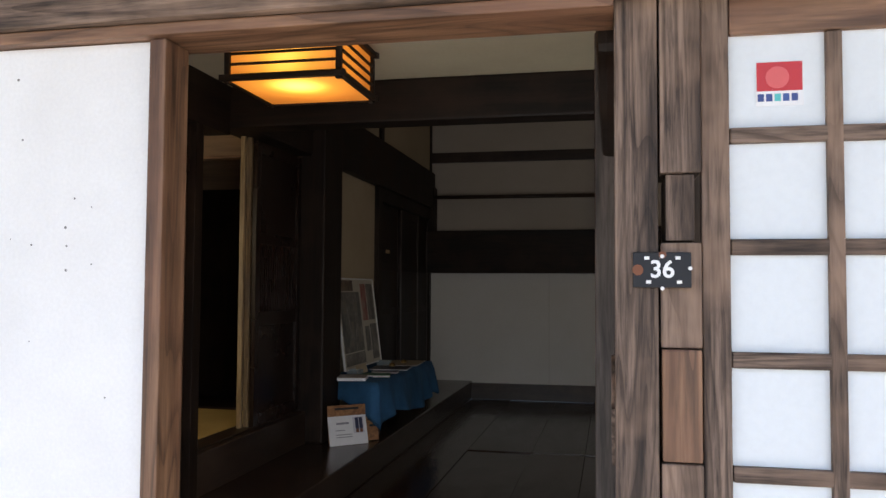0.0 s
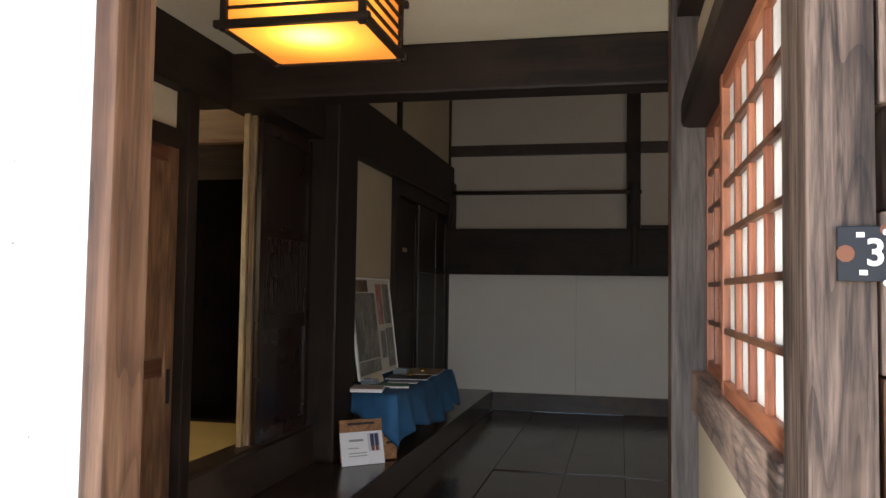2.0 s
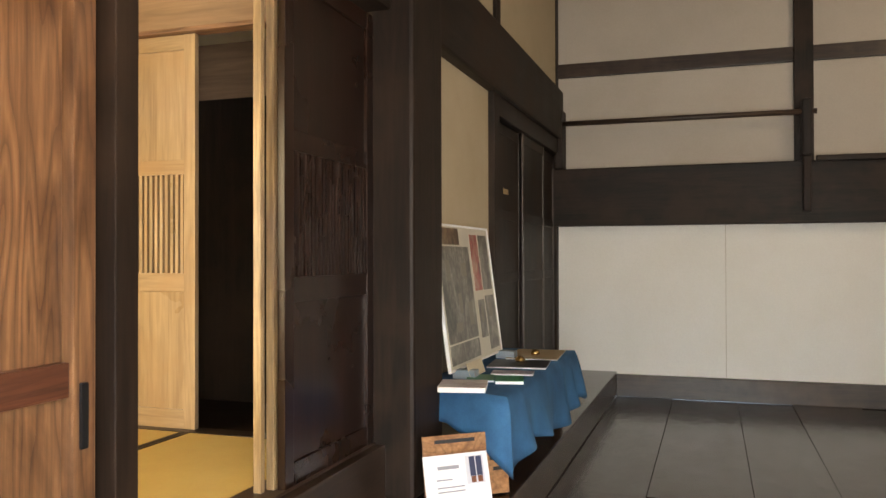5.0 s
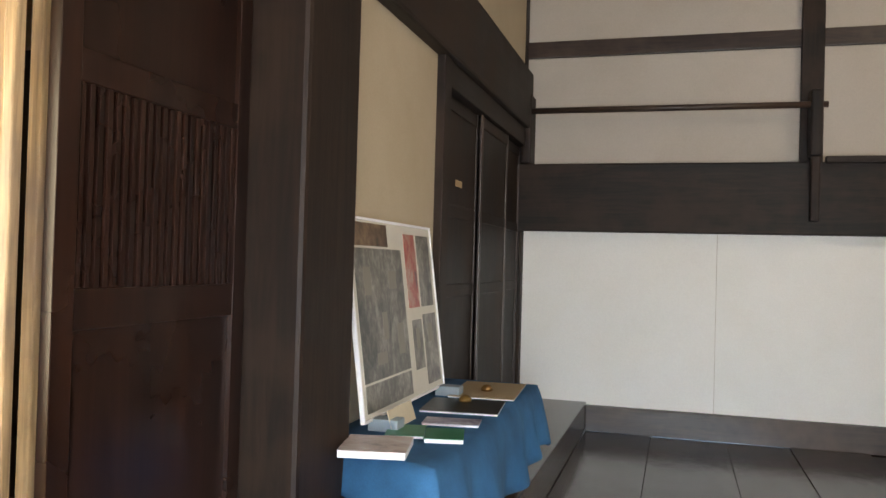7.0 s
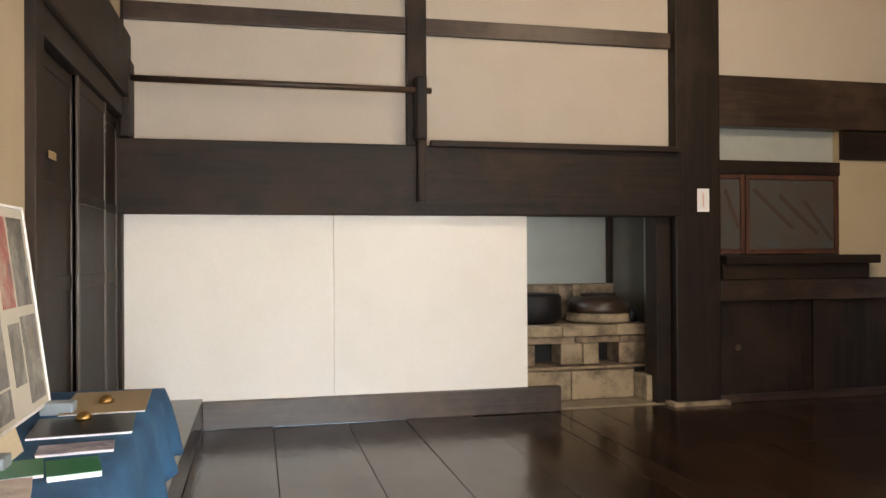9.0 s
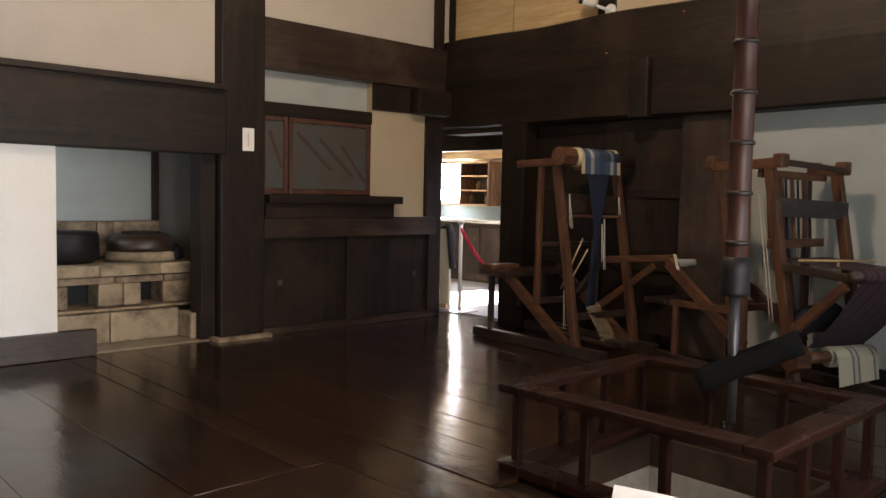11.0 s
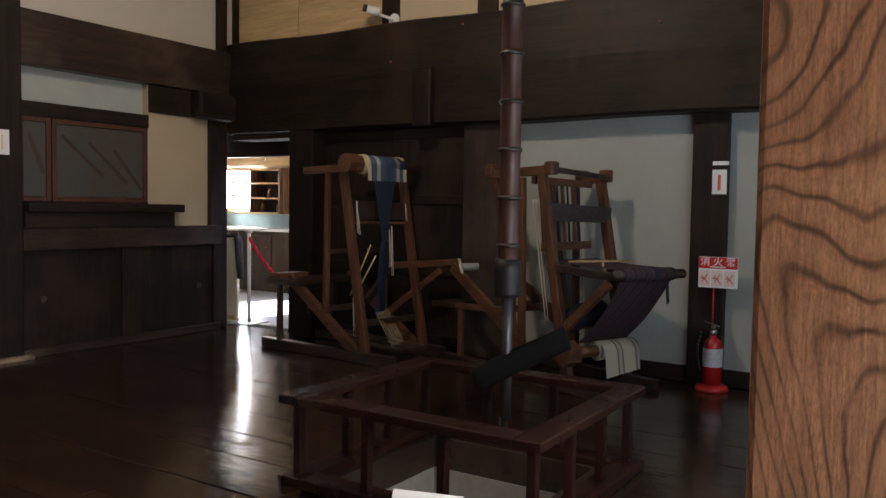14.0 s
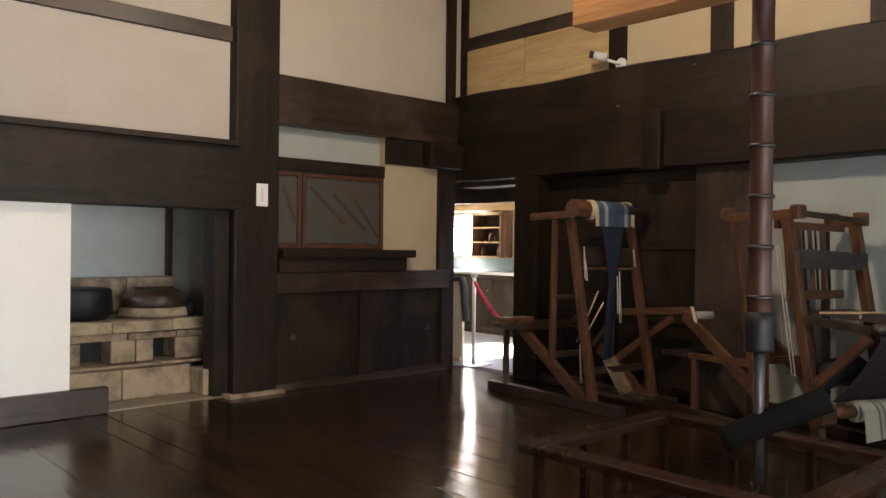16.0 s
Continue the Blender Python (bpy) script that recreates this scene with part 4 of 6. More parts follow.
# sticker on the lattice door pane
st = thing("security_sticker", (0.41, FACADE + 0.04, 1.97), "red and white alarm company sticker on frosted pane", "sticker")
F = FACADE + 0.041
part("backing", block(0.359, 0.471, F, F + 0.001, 1.978, 2.09, bevel=0), PAPERWHITE, st)
part("red_field", block(0.361, 0.469, F - 0.001, F - 0.0003, 2.016, 2.089, bevel=0), RED, st, "red upper field")
part("red_oval", rod(bmesh.new(), (0.41, F - 0.0012, 2.05), (0.41, F - 0.002, 2.05), 0.028, seg=24), flat("light_red", (0.65, 0.12, 0.12)), st, "lighter red disc")
for i, c in enumerate(((0.05, 0.08, 0.25), (0.05, 0.08, 0.25), (0.1, 0.5, 0.5), (0.05, 0.1, 0.3), (0.05, 0.08, 0.25))):
    part("blue_bar", block(0.363 + i * 0.02, 0.378 + i * 0.02, F - 0.001, F - 0.0003, 1.99, 2.009, bevel=0), flat("sticker_blue", c), st, "blue bar shape")

# display table on the step
tb = thing("display_table", (-2.15, 7.6, 0.24), "low display table hidden under a blue cloth", "table")
part("tabletop", block(-2.44, -1.93, 6.72, 8.46, 0.68, 0.712), BROWN["y"], tb)
for x in (-2.4, -2.0):
    for y in (6.78, 8.38):
        part("leg", block(x - 0.03, x + 0.03, y - 0.03, y + 0.03, 0.24, 0.68), BROWN["z"], tb)


def cloth_material():
    m, t, b = shader("indigo_cloth")
    vec = coords(t, (1, 1, 1), False)
    n, f = noise_tex(t, vec, 3.5, 5, 0.6), noise_tex(t, vec, 160, 3, 0.6)
    col = ramp(t, n, (0.3, (0.014, 0.07, 0.16)), (0.7, (0.036, 0.145, 0.3)))
    col = mix(t, 0.35, col, ramp(t, f, (0.3, (0.6, 0.6, 0.6)), (0.7, (1, 1, 1))), "MULTIPLY")
    t.links.new(col, b.inputs["Base Color"])
    b.inputs["Roughness"].default_value = 0.9
    bump(t, b, f, 0.3, 0.002)
    return m


def cloth():
    """A cloth over the table: flat top, front skirt with folds, short skirt at the near end with a long corner."""
    bm, ny = bmesh.new(), 70
    xs = [-2.45 + 0.55 * i / 8 for i in range(9)]
    rows = []
    for j in range(ny + 1):
        y = 6.46 + 2.06 * j / ny
        row = [bm.verts.new((x, y + 0.5 * (-1.9 - x) * (1 - j / ny), 0.722 + 0.002 * noise.noise(Vector((x * 7, y * 7, 0))))) for x in xs]
        drop = 0.33 + 0.045 * math.sin(y * 3.4 + 0.6) + 0.03 * noise.noise(Vector((y * 2.1, 3, 0)))
        edge = min(j, ny - j) / ny
        drop += 0.07 * math.exp(-edge * 24)
        for k in range(1, 9):
            s = k / 8
            fold = 0.03 * s * math.sin(y * 15 + 2 * math.sin(y * 3)) + 0.02 * s * noise.noise(Vector((y * 5, s, 1)))
            row.append(bm.verts.new((-1.895 + 0.012 * min(1, 4 * s) + 0.05 * s + fold, y + 0.05 * s * (1 if j > ny / 2 else -1) * math.exp(-edge * 14), 0.722 - drop * s)))
        rows.append(row)
    for a, b in zip(rows, rows[1:]):
        for i in range(len(a) - 1):
            bm.faces.new((a[i], a[i + 1], b[i + 1], b[i]))
    for end, sgn in ((rows[0], -1), (rows[-1], 1)):
        prev = end[:9]
        corner = end[9:]
        for k in range(1, 9):
            s = k / 8
            ring = []
            for i, x in enumerate(xs[:-1]):
                d = 0.17 + 0.2 * (i / 8) ** 3 + 0.012 * math.sin(i * 1.7)
                ring.append(bm.verts.new((x, end[i].co.y + sgn * (0.012 + 0.02 * s + 0.012 * s * math.sin(x * 22)), 0.722 - d * s)))
            ring.append(corner[k - 1])
            for i in range(8):
                bm.faces.new((prev[i], prev[i + 1], ring[i + 1], ring[i]))
            prev = ring
    return bm


tc = piece("tablecloth", cloth(), cloth_material(), "faded blue cotton tablecloth hanging in folds", "tablecloth", True, kind="")
sol = tc.modifiers.new("thickness", "SOLIDIFY")
sol.thickness, sol.offset = 0.003, 1

# leaning photo board
pb = thing("photo_board", (-2.33, 7.42, 0.75), "white-framed board of dim old photographs leaning on plaster", "poster board")
LEAN_M = Matrix.Translation((-2.315, 6.88, 0.775)) @ Matrix.Rotation(radians(-7.5), 4, "Y")


def leaned(bm, m):
    bmesh.ops.transform(bm, verts=bm.verts, matrix=m)
    return bm


def photo(name, *tones):
    """A dim print: soft dark and pale masses with finer detail in them."""
    m, t, b = shader(name)
    big = noise_tex(t, coords(t, (1, 1, 0.7)), 6, 2, 0.5, 1.2)
    fine = noise_tex(t, coords(t, (1, 1.4, 1)), 26, 5, 0.7, 0.4)
    col = ramp(t, mix(t, 0.45, big, fine), (0.36, tones[0]), (0.5, tones[1]), (0.64, tones[2]))
    t.links.new(col, b.inputs["Base Color"])
    b.inputs["Roughness"].default_value = 0.35
    return m


part("board", leaned(block(-0.012, 0.0, 0, 1.12, 0, 0.82, bevel=0.002), LEAN_M), flat("ivory_board", (0.6, 0.56, 0.47)), pb)
for y0, y1, z0, z1 in ((-0.012, 0.0, -0.012, 0.832), (1.12, 1.132, -0.012, 0.832), (0, 1.12, -0.012, 0.0), (0, 1.12, 0.82, 0.832)):
    part("edge_trim", leaned(block(-0.014, 0.006, y0, y1, z0, z1, bevel=0.002), LEAN_M), PAPERWHITE, pb, "white edge trim")
DIM = photo("dim_photo", (0.035, 0.034, 0.032), (0.13, 0.12, 0.1), (0.3, 0.28, 0.23))
for (y0, y1, z0, z1), m in (((0.04, 0.62, 0.14, 0.7), DIM), ((0.02, 0.45, 0.71, 0.81), photo("brown_photo", (0.03, 0.02, 0.015), (0.12, 0.07, 0.04), (0.25, 0.18, 0.1))), ((0.04, 0.62, 0.02, 0.13), DIM), ((0.68, 0.84, 0.42, 0.78), photo("red_photo", (0.05, 0.04, 0.05), (0.35, 0.07, 0.05), (0.4, 0.3, 0.22))), ((0.87, 1.07, 0.42, 0.78), DIM), ((0.7, 0.84, 0.12, 0.36), DIM), ((0.87, 1.08, 0.03, 0.38), DIM)):
    part("photograph", leaned(block(0.0005, 0.003, y0, y1, z0, z1, bevel=0), LEAN_M), m, pb, "dim printed photograph")
PRINT = flat("pale_print_patch", (0.24, 0.22, 0.18))
for y0, y1, z0, z1 in ((0.12, 0.2, 0.5, 0.62), (0.3, 0.36, 0.3, 0.42), (0.42, 0.52, 0.52, 0.6), (0.2, 0.32, 0.2, 0.25), (0.74, 0.79, 0.22, 0.32), (0.93, 1.0, 0.24, 0.33), (0.48, 0.56, 0.22, 0.36)):
    part("printed_patch", leaned(block(0.003, 0.0042, y0, y1, z0, z1, bevel=0), LEAN_M), PRINT, pb, "pale figure in the print")
for y in (6.95, 7.9):
    st2 = piece("board_stand", block(-2.33, -2.2, y, y + 0.09, 0.724, 0.775), flat("grey_plastic", (0.25, 0.3, 0.33)), "small grey block propping the photo board", "stand", kind="")


def booklet(x, y, w, d, h, turn, cover, label, name="booklet"):
    b = thing(name, (x, y, 0.726), label, name)
    m = Matrix.Translation((x, y, 0.726)) @ Matrix.Rotation(radians(turn), 4, "Z")
    part("page_block", leaned(block(-w / 2, w / 2, -d / 2, d / 2, 0.0, h, bevel=0.001), m), PAPERWHITE, b, "white page block")
    part("cover", leaned(block(-w / 2 - 0.002, w / 2 + 0.002, -d / 2 - 0.002, d / 2 + 0.002, h, h + 0.002, bevel=0), m), cover, b)


GREEN = flat("green_cover", (0.03, 0.2, 0.09), 0.35)
booklet(-2.17, 6.64, 0.24, 0.26, 0.025, 12, photo("pale_cover", (0.3, 0.25, 0.22), (0.6, 0.5, 0.45), (0.7, 0.66, 0.6)), "thick stack of pale printed booklets")
booklet(-2.17, 6.97, 0.15, 0.21, 0.01, 14, GREEN, "green-covered booklet on the blue cloth")
booklet(-2.0, 6.94, 0.15, 0.2, 0.016, 14, GREEN, "green-covered booklet on the blue cloth")
booklet(-2.05, 7.23, 0.24, 0.14, 0.008, 8, photo("purple_leaflet", (0.1, 0.08, 0.16), (0.4, 0.38, 0.45), (0.7, 0.7, 0.7)), "pale purple leaflet on the blue cloth")
booklet(-2.1, 7.62, 0.36, 0.36, 0.008, 6, flat("black_cover", (0.015, 0.015, 0.017), 0.3), "black album sheet on the blue cloth")
booklet(-2.1, 8.15, 0.34, 0.55, 0.006, 4, flat("tan_sheet", (0.42, 0.33, 0.2)), "large tan paper sheet on the cloth")
nt = thing("title_card", (-2.23, 7.07, 0.73), "cream folded title card standing on the table", "card")
part("card", leaned(block(-0.004, 0.0, 0, 0.3, 0, 0.085, bevel=0), Matrix.Translation((-2.22, 6.95, 0.73)) @ Matrix.Rotation(radians(-18), 4, "Y")), flat("cream_card", (0.6, 0.52, 0.36)), nt)
for x, y in ((-2.12, 7.72), (-2.1, 8.1)):
    pw = piece("paper_weight", leaned(lathe([(0.03, 0), (0.034, 0.012), (0.02, 0.03), (0.004, 0.036)], 18), Matrix.Translation((x, y, 0.736))), BRASS, "small brass paper weight", "paper weight", True, kind="")

# sign boards at the foot of the table
def sign_pose(x, y, z, yaw, tilt):
    return Matrix.Translation((x, y, z)) @ Matrix.Rotation(radians(yaw), 4, "Z") @ Matrix.Rotation(radians(tilt), 4, "X")


wb = thing("wooden_sign", (-2.05, 6.36, 0.24), "orange wooden notice board leaning against the blue cloth", "sign")
m = sign_pose(-2.235, 6.24, 0.25, 40, -9)
part("board", leaned(block(0, 0.44, 0, 0.015, 0, 0.3, bevel=0.003), m), wood("orange_board", (0.3, 0.13, 0.045), (0.45, 0.22, 0.09), "x", (0.5, 0.7)), wb)
for z, u0, u1 in ((0.27, 0.06, 0.27), (0.275, 0.33, 0.42), (0.17, 0.345, 0.37), (0.12, 0.36, 0.42)):
    part("writing", leaned(block(u0, u1, -0.0015, -0.0003, z - 0.009, z + 0.009, bevel=0), m), INK, wb, "dark brush writing")
wc = thing("white_notice_card", (-2.05, 6.22, 0.24), "white printed card with a photo of blue slippers", "notice card")
m = sign_pose(-2.195, 6.16, 0.243, 42, -17)
part("card", leaned(block(0, 0.335, 0, 0.004, 0, 0.235, bevel=0), m), PAPERWHITE, wc)
part("photograph", leaned(block(0.215, 0.31, -0.0015, -0.0003, 0.09, 0.22, bevel=0), m), flat("pale_print", (0.6, 0.6, 0.64)), wc)
for u in (0.235, 0.27):
    part("slipper_print", leaned(block(u, u + 0.03, -0.0025, -0.0016, 0.125, 0.215, bevel=0), m), flat("navy_print", (0.03, 0.04, 0.09)), wc, "dark blue printed shape")
    part("toe_print", leaned(block(u + 0.003, u + 0.028, -0.0025, -0.0016, 0.095, 0.124, bevel=0), m), RUST, wc, "reddish printed shape")
for z, u0, u1, h in ((0.175, 0.07, 0.18, 0.008), (0.12, 0.06, 0.14, 0.003), (0.085, 0.06, 0.2, 0.003), (0.065, 0.06, 0.2, 0.003)):
    part("printed_line", leaned(block(u0, u1, -0.0015, -0.0003, z - h, z + h, bevel=0), m), flat("grey_print", (0.3, 0.3, 0.33)), wc)

# pole on the north wall
pole = thing("hanging_pole", (-1.25, NORTH - 0.2, 2.75), "dark wooden pole on wall brackets", "pole")
part("pole", rod(bmesh.new(), (-2.44, NORTH - 0.2, 2.755), (-0.02, NORTH - 0.2, 2.75), 0.026), BROWN["x"], pole, smooth=True)
part("bracket", block(-2.46, -2.38, NORTH - 0.24, NORTH - 0.005, 2.3, 2.9, bevel=0.015), BLACK["z"], pole)
part("bracket", block(-0.15, -0.06, NORTH - 0.24, NORTH - 0.075, 2.34, 2.87, bevel=0.02), BLACK["z"], pole)
part("bracket", block(-0.14, -0.07, NORTH - 0.235, NORTH - 0.162, 1.82, 2.338, bevel=0.015), BLACK["z"], pole)

# post labels
for x, y, z, h in ((2.53, NORTH - 0.135, 1.865, 0.21),):
    tg = thing("post_label", (x, y, z), "small white paper label on the main post", "label")
    part("paper", block(x - 0.06, x + 0.06, y - 0.002, y, z - h / 2, z + h / 2, bevel=0), PAPERWHITE, tg)
    part("writing", block(x - 0.008, x + 0.008, y - 0.003, y - 0.0022, z - h * 0.3, z + h * 0.3, bevel=0), flat("pink_print", (0.7, 0.5, 0.45)), tg)

# earthen stove
kz = thing("stone_stove", (1.6, 11.7, 0.01), "sooty pale stone cooking stove with fire holes", "stove")
random.seed(4)
def stones(y0, y1, z0, z1, cuts, name="stone", mat=STONE):
    for a, b in zip(cuts, cuts[1:]):
        j = random.uniform(-0.012, 0.012)
        part(name, block(a + 0.003, b - 0.003, y0 + j, y1, z0 + 0.003, z1 - 0.003 + j * 0.4, bevel=0.012), mat, kz)
stones(11.32, 12.3, 0.012, 0.29, (0.9, 1.42, 2.06), mat=PALESTONE)
stones(11.08, 11.36, 0.012, 0.255, (2.06, 2.255), mat=PALESTONE)
stones(11.36, 12.3, 0.29, 0.325, (0.88, 1.3, 1.8, 2.22))
stones(11.42, 11.7, 0.325, 0.53, (1.36, 1.585, 1.75), mat=PALESTONE)
stones(11.42, 11.7, 0.325, 0.53, (1.95, 2.24))
stones(11.42, 11.7, 0.325, 0.53, (0.88, 1.1))
part("fire_chamber", block(0.9, 2.2, 11.701, 12.3, 0.326, 0.529, bevel=0), IRON, kz, "black sooty fire chamber")
stones(11.4, 12.3, 0.53, 0.6, (0.88, 1.5, 1.95, 2.24))
stones(11.36, 12.3, 0.6, 0.705, (0.86, 1.35, 1.9, 2.25), mat=PALESTONE)
stones(12.15, 12.4, 0.706, 1.06, (0.9, 1.62, 1.78, 2.25))
part("cauldron_rim", leaned(lathe([(0.3, 0), (0.33, 0.01), (0.32, 0.085), (0.29, 0.09)], 28), Matrix.Translation((1.9, 11.78, 0.708))), PALESTONE, kz, "pale plastered ring under the lid", True)
lid = part("cauldron_lid", leaned(lathe([(0.3, 0), (0.315, 0.02), (0.3, 0.1), (0.24, 0.15), (0.05, 0.16), (0.01, 0.16)], 28), Matrix.Translation((1.9, 11.78, 0.8))), BROWN["x"], kz, "dark wooden cauldron lid", True)
part("lid_grip", block(1.72, 2.08, 11.75, 11.81, 0.955, 0.985), BLACK["x"], lid)
part("lug", leaned(lathe([(0.05, 0), (0.075, 0.03), (0.06, 0.12), (0.02, 0.15)], 14), Matrix.Translation((2.17, 11.6, 0.708))), IRON, kz, "sooty iron lug", True)
part("pot", leaned(lathe([(0.22, 0), (0.28, 0.06), (0.27, 0.26), (0.25, 0.28)], 28), Matrix.Translation((1.22, 11.8, 0.708))), IRON, kz, "black iron pot", True)

# fire extinguisher, its stand, sign and the post label
XE = EAST - 0.095
ex = thing("fire_extinguisher", (5.1, 5.63, 0.04), "red fire extinguisher with white label on red stand", "fire extinguisher")
T = Matrix.Translation((5.1, 5.63, 0.0))
part("cylinder", leaned(lathe([(0.06, 0.05), (0.072, 0.06), (0.072, 0.34), (0.06, 0.385), (0.03, 0.41), (0.026, 0.43)], 28), T), plain("red_paint", (0.42, 0.012, 0.016), 0.25, 0, 0.1), ex, smooth=True)
part("valve", leaned(lathe([(0.026, 0.43), (0.028, 0.46), (0.018, 0.47), (0.016, 0.5)], 16), T), STEEL, ex, smooth=True)
part("handle", bar(bmesh.new(), (5.08, 5.58, 0.5), (5.1, 5.7, 0.53), 0.022, 0.008), STEEL, ex)
part("lever", bar(bmesh.new(), (5.08, 5.58, 0.48), (5.1, 5.69, 0.47), 0.02, 0.008), INK, ex)
part("label", leaned(lathe([(0.0735, 0.19), (0.0735, 0.33)], 28), T), plain("label_paper", (0.62, 0.6, 0.66), 0.5, 0, 0.6, 30), ex, "white printed label")
hose = bmesh.new()
for i in range(10):
    a0, a1 = i / 10, (i + 1) / 10
    f = lambda a: (5.03 - 0.03 * math.sin(a * 3.1), 5.7 + 0.02 * math.sin(a * 3), 0.46 - 0.3 * a)
    rod(hose, f(a0), f(a1), 0.009, seg=8)
part("hose", hose, INK, ex, smooth=True)
es = piece("extinguisher_stand", leaned(lathe([(0.12, 0.0), (0.125, 0.01), (0.115, 0.04), (0.08, 0.048), (0.03, 0.05)], 28), T), RED, "round red plastic extinguisher stand", "stand", True, kind="")
sg = thing("extinguisher_sign", (5.2, 5.625, 0.78), "red and white fire extinguisher sign plate on a rod", "sign")
part("plate", block(5.17, 5.176, 5.48, 5.775, 0.785, 1.025, bevel=0.002), PAPERWHITE, sg)
part("red_band", block(5.168, 5.1695, 5.482, 5.773, 0.935, 1.023, bevel=0), RED, sg, "red band with white characters")
part("characters", words("消 火 器", 0.075, WESTWARD(5.1672, 5.628, 0.985), bold=0.0006), PAPERWHITE, sg, "white characters")
part("subtitle", block(5.1665, 5.1678, 5.57, 5.69, 0.944, 0.952, bevel=0), PAPERWHITE, sg)
for k in range(3):
    y = 5.497 + k * 0.094
    part("pictogram_box", block(5.168, 5.1695, y, y + 0.084, 0.8, 0.92, bevel=0), flat("pale_pink", (0.72, 0.6, 0.56)), sg)
    m = flat("red_print", (0.55, 0.16, 0.14))
    for a, b, c, d in ((0.015, 0.82, 0.065, 0.88), (0.02, 0.89, 0.06, 0.83), (0.03, 0.85, 0.075, 0.86)):
        part("pictogram", bar(bmesh.new(), (5.1672, y + a, b), (5.1672, y + c, d), 0.001, 0.009, bevel=0), m, sg)
part("rod", rod(bmesh.new(), (5.185, 5.66, 0.05), (5.185, 5.66, 0.79), 0.006, seg=10), RED, sg, "red support rod")
pl = thing("post_label", (XE, 5.66, 1.6), "white paper label with red characters on a dark post", "label")
part("paper", block(XE + 0.0005, XE + 0.003, 5.6, 5.71, 1.51, 1.7, bevel=0), PAPERWHITE, pl)
part("writing", block(XE - 0.0012, XE + 0.0003, 5.645, 5.668, 1.54, 1.66, bevel=0), flat("red_writing", (0.55, 0.12, 0.1)), pl)
part("strip", block(XE + 0.0005, XE + 0.003, 5.585, 5.71, 1.735, 1.765, bevel=0), PAPERWHITE, pl, "narrow white strip")

# watching camera and box on the great beam
cc = thing("security_camera", (5.15, 8.74, 3.15), "small white wall camera on a stem", "security camera")
part("mount", rod(bmesh.new(), (5.17, 8.74, 3.17), (5.155, 8.74, 3.17), 0.06, seg=24), flat("white_plastic", (0.7, 0.7, 0.68), 0.35), cc)
part("stem", rod(bmesh.new(), (5.155, 8.74, 3.17), (5.06, 8.86, 3.22), 0.014), flat("white_plastic_stem", (0.7, 0.7, 0.68), 0.35), cc, smooth=True)
part("body", rod(bmesh.new(), (5.06, 8.84, 3.23), (4.98, 8.93, 3.26), 0.045, 0.04), flat("white_plastic_body", (0.6, 0.6, 0.58), 0.35), cc, smooth=True)
part("lens", rod(bmesh.new(), (4.985, 8.925, 3.26), (4.955, 8.96, 3.27), 0.035), INK, cc, "black lens", True)
bx = piece("meter_box", block(4.98, 5.06, 8.19, 8.39, 2.12, 2.66, bevel=0.02), BLACK["z"], "small dark box hung on the great beam", "box", kind="")
for y, z in ((7.9, 3.02), (8.7, 2.75), (6.1, 2.85)):
    kn = piece("nail_head", rod(bmesh.new(), (5.068, y, z), (5.05, y, z), 0.01, seg=12), RUST, "rusty nail head in the beam", "nail", kind="")

# hearth rail with ash pit
hr = thing("hearth_rail", (2.3, 6.15, 0), "low dark red lacquered railing round the sunken hearth", "hearth railing")
HX0, HX1, HY0, HY1, HZ = 1.67, 2.95, 5.44, 6.86, 0.45
W = 0.13
part("top_rail", block(HX0, HX1, HY0, HY0 + W, HZ - 0.045, HZ, bevel=0.008), LACQUER["x"], hr)
part("top_rail", block(HX0, HX1, HY1 - W, HY1, HZ - 0.045, HZ, bevel=0.008), LACQUER["x"], hr)
part("top_rail", block(HX0, HX0 + W, HY0 + W, HY1 - W, HZ - 0.046, HZ - 0.001, bevel=0.008), LACQUER["y"], hr)
part("top_rail", block(HX1 - W, HX1, HY0 + W, HY1 - W, HZ - 0.046, HZ - 0.001, bevel=0.008), LACQUER["y"], hr)
for i in range(4):
    u = i / 3
    for x, y in ((HX0 + 0.08 + (HX1 - HX0 - 0.16) * u, HY0 + 0.07), (HX0 + 0.08 + (HX1 - HX0 - 0.16) * u, HY1 - 0.07), (HX0 + 0.07, HY0 + 0.08 + (HY1 - HY0 - 0.16) * u), (HX1 - 0.07, HY0 + 0.08 + (HY1 - HY0 - 0.16) * u)):
        if i in (0, 3) and abs(y - HY0 - 0.07) > 0.001 and abs(y - HY1 + 0.07) > 0.001:
            continue
        part("post", block(x - 0.022, x + 0.022, y - 0.022, y + 0.022, 0.05, HZ - 0.044), LACQUER["z"], hr)
for a in ((HX0, HX1, HY0, HY0 + 0.14), (HX0, HX1, HY1 - 0.14, HY1), (HX0, HX0 + 0.14, HY0 + 0.14, HY1 - 0.14), (HX1 - 0.14, HX1, HY0 + 0.14, HY1 - 0.14)):
    part("base_board", block(*a, 0.0, 0.05, bevel=0.006), LACQUER["x" if a[1] - a[0] > 0.5 else "y"], hr)
pit = thing("hearth_pit", (2.31, 6.15, -0.5), "square sunken hearth pit lined with boards and pale stone", "hearth")
PX0, PX1, PY0, PY1 = 1.86, 2.78, 5.66, 6.66
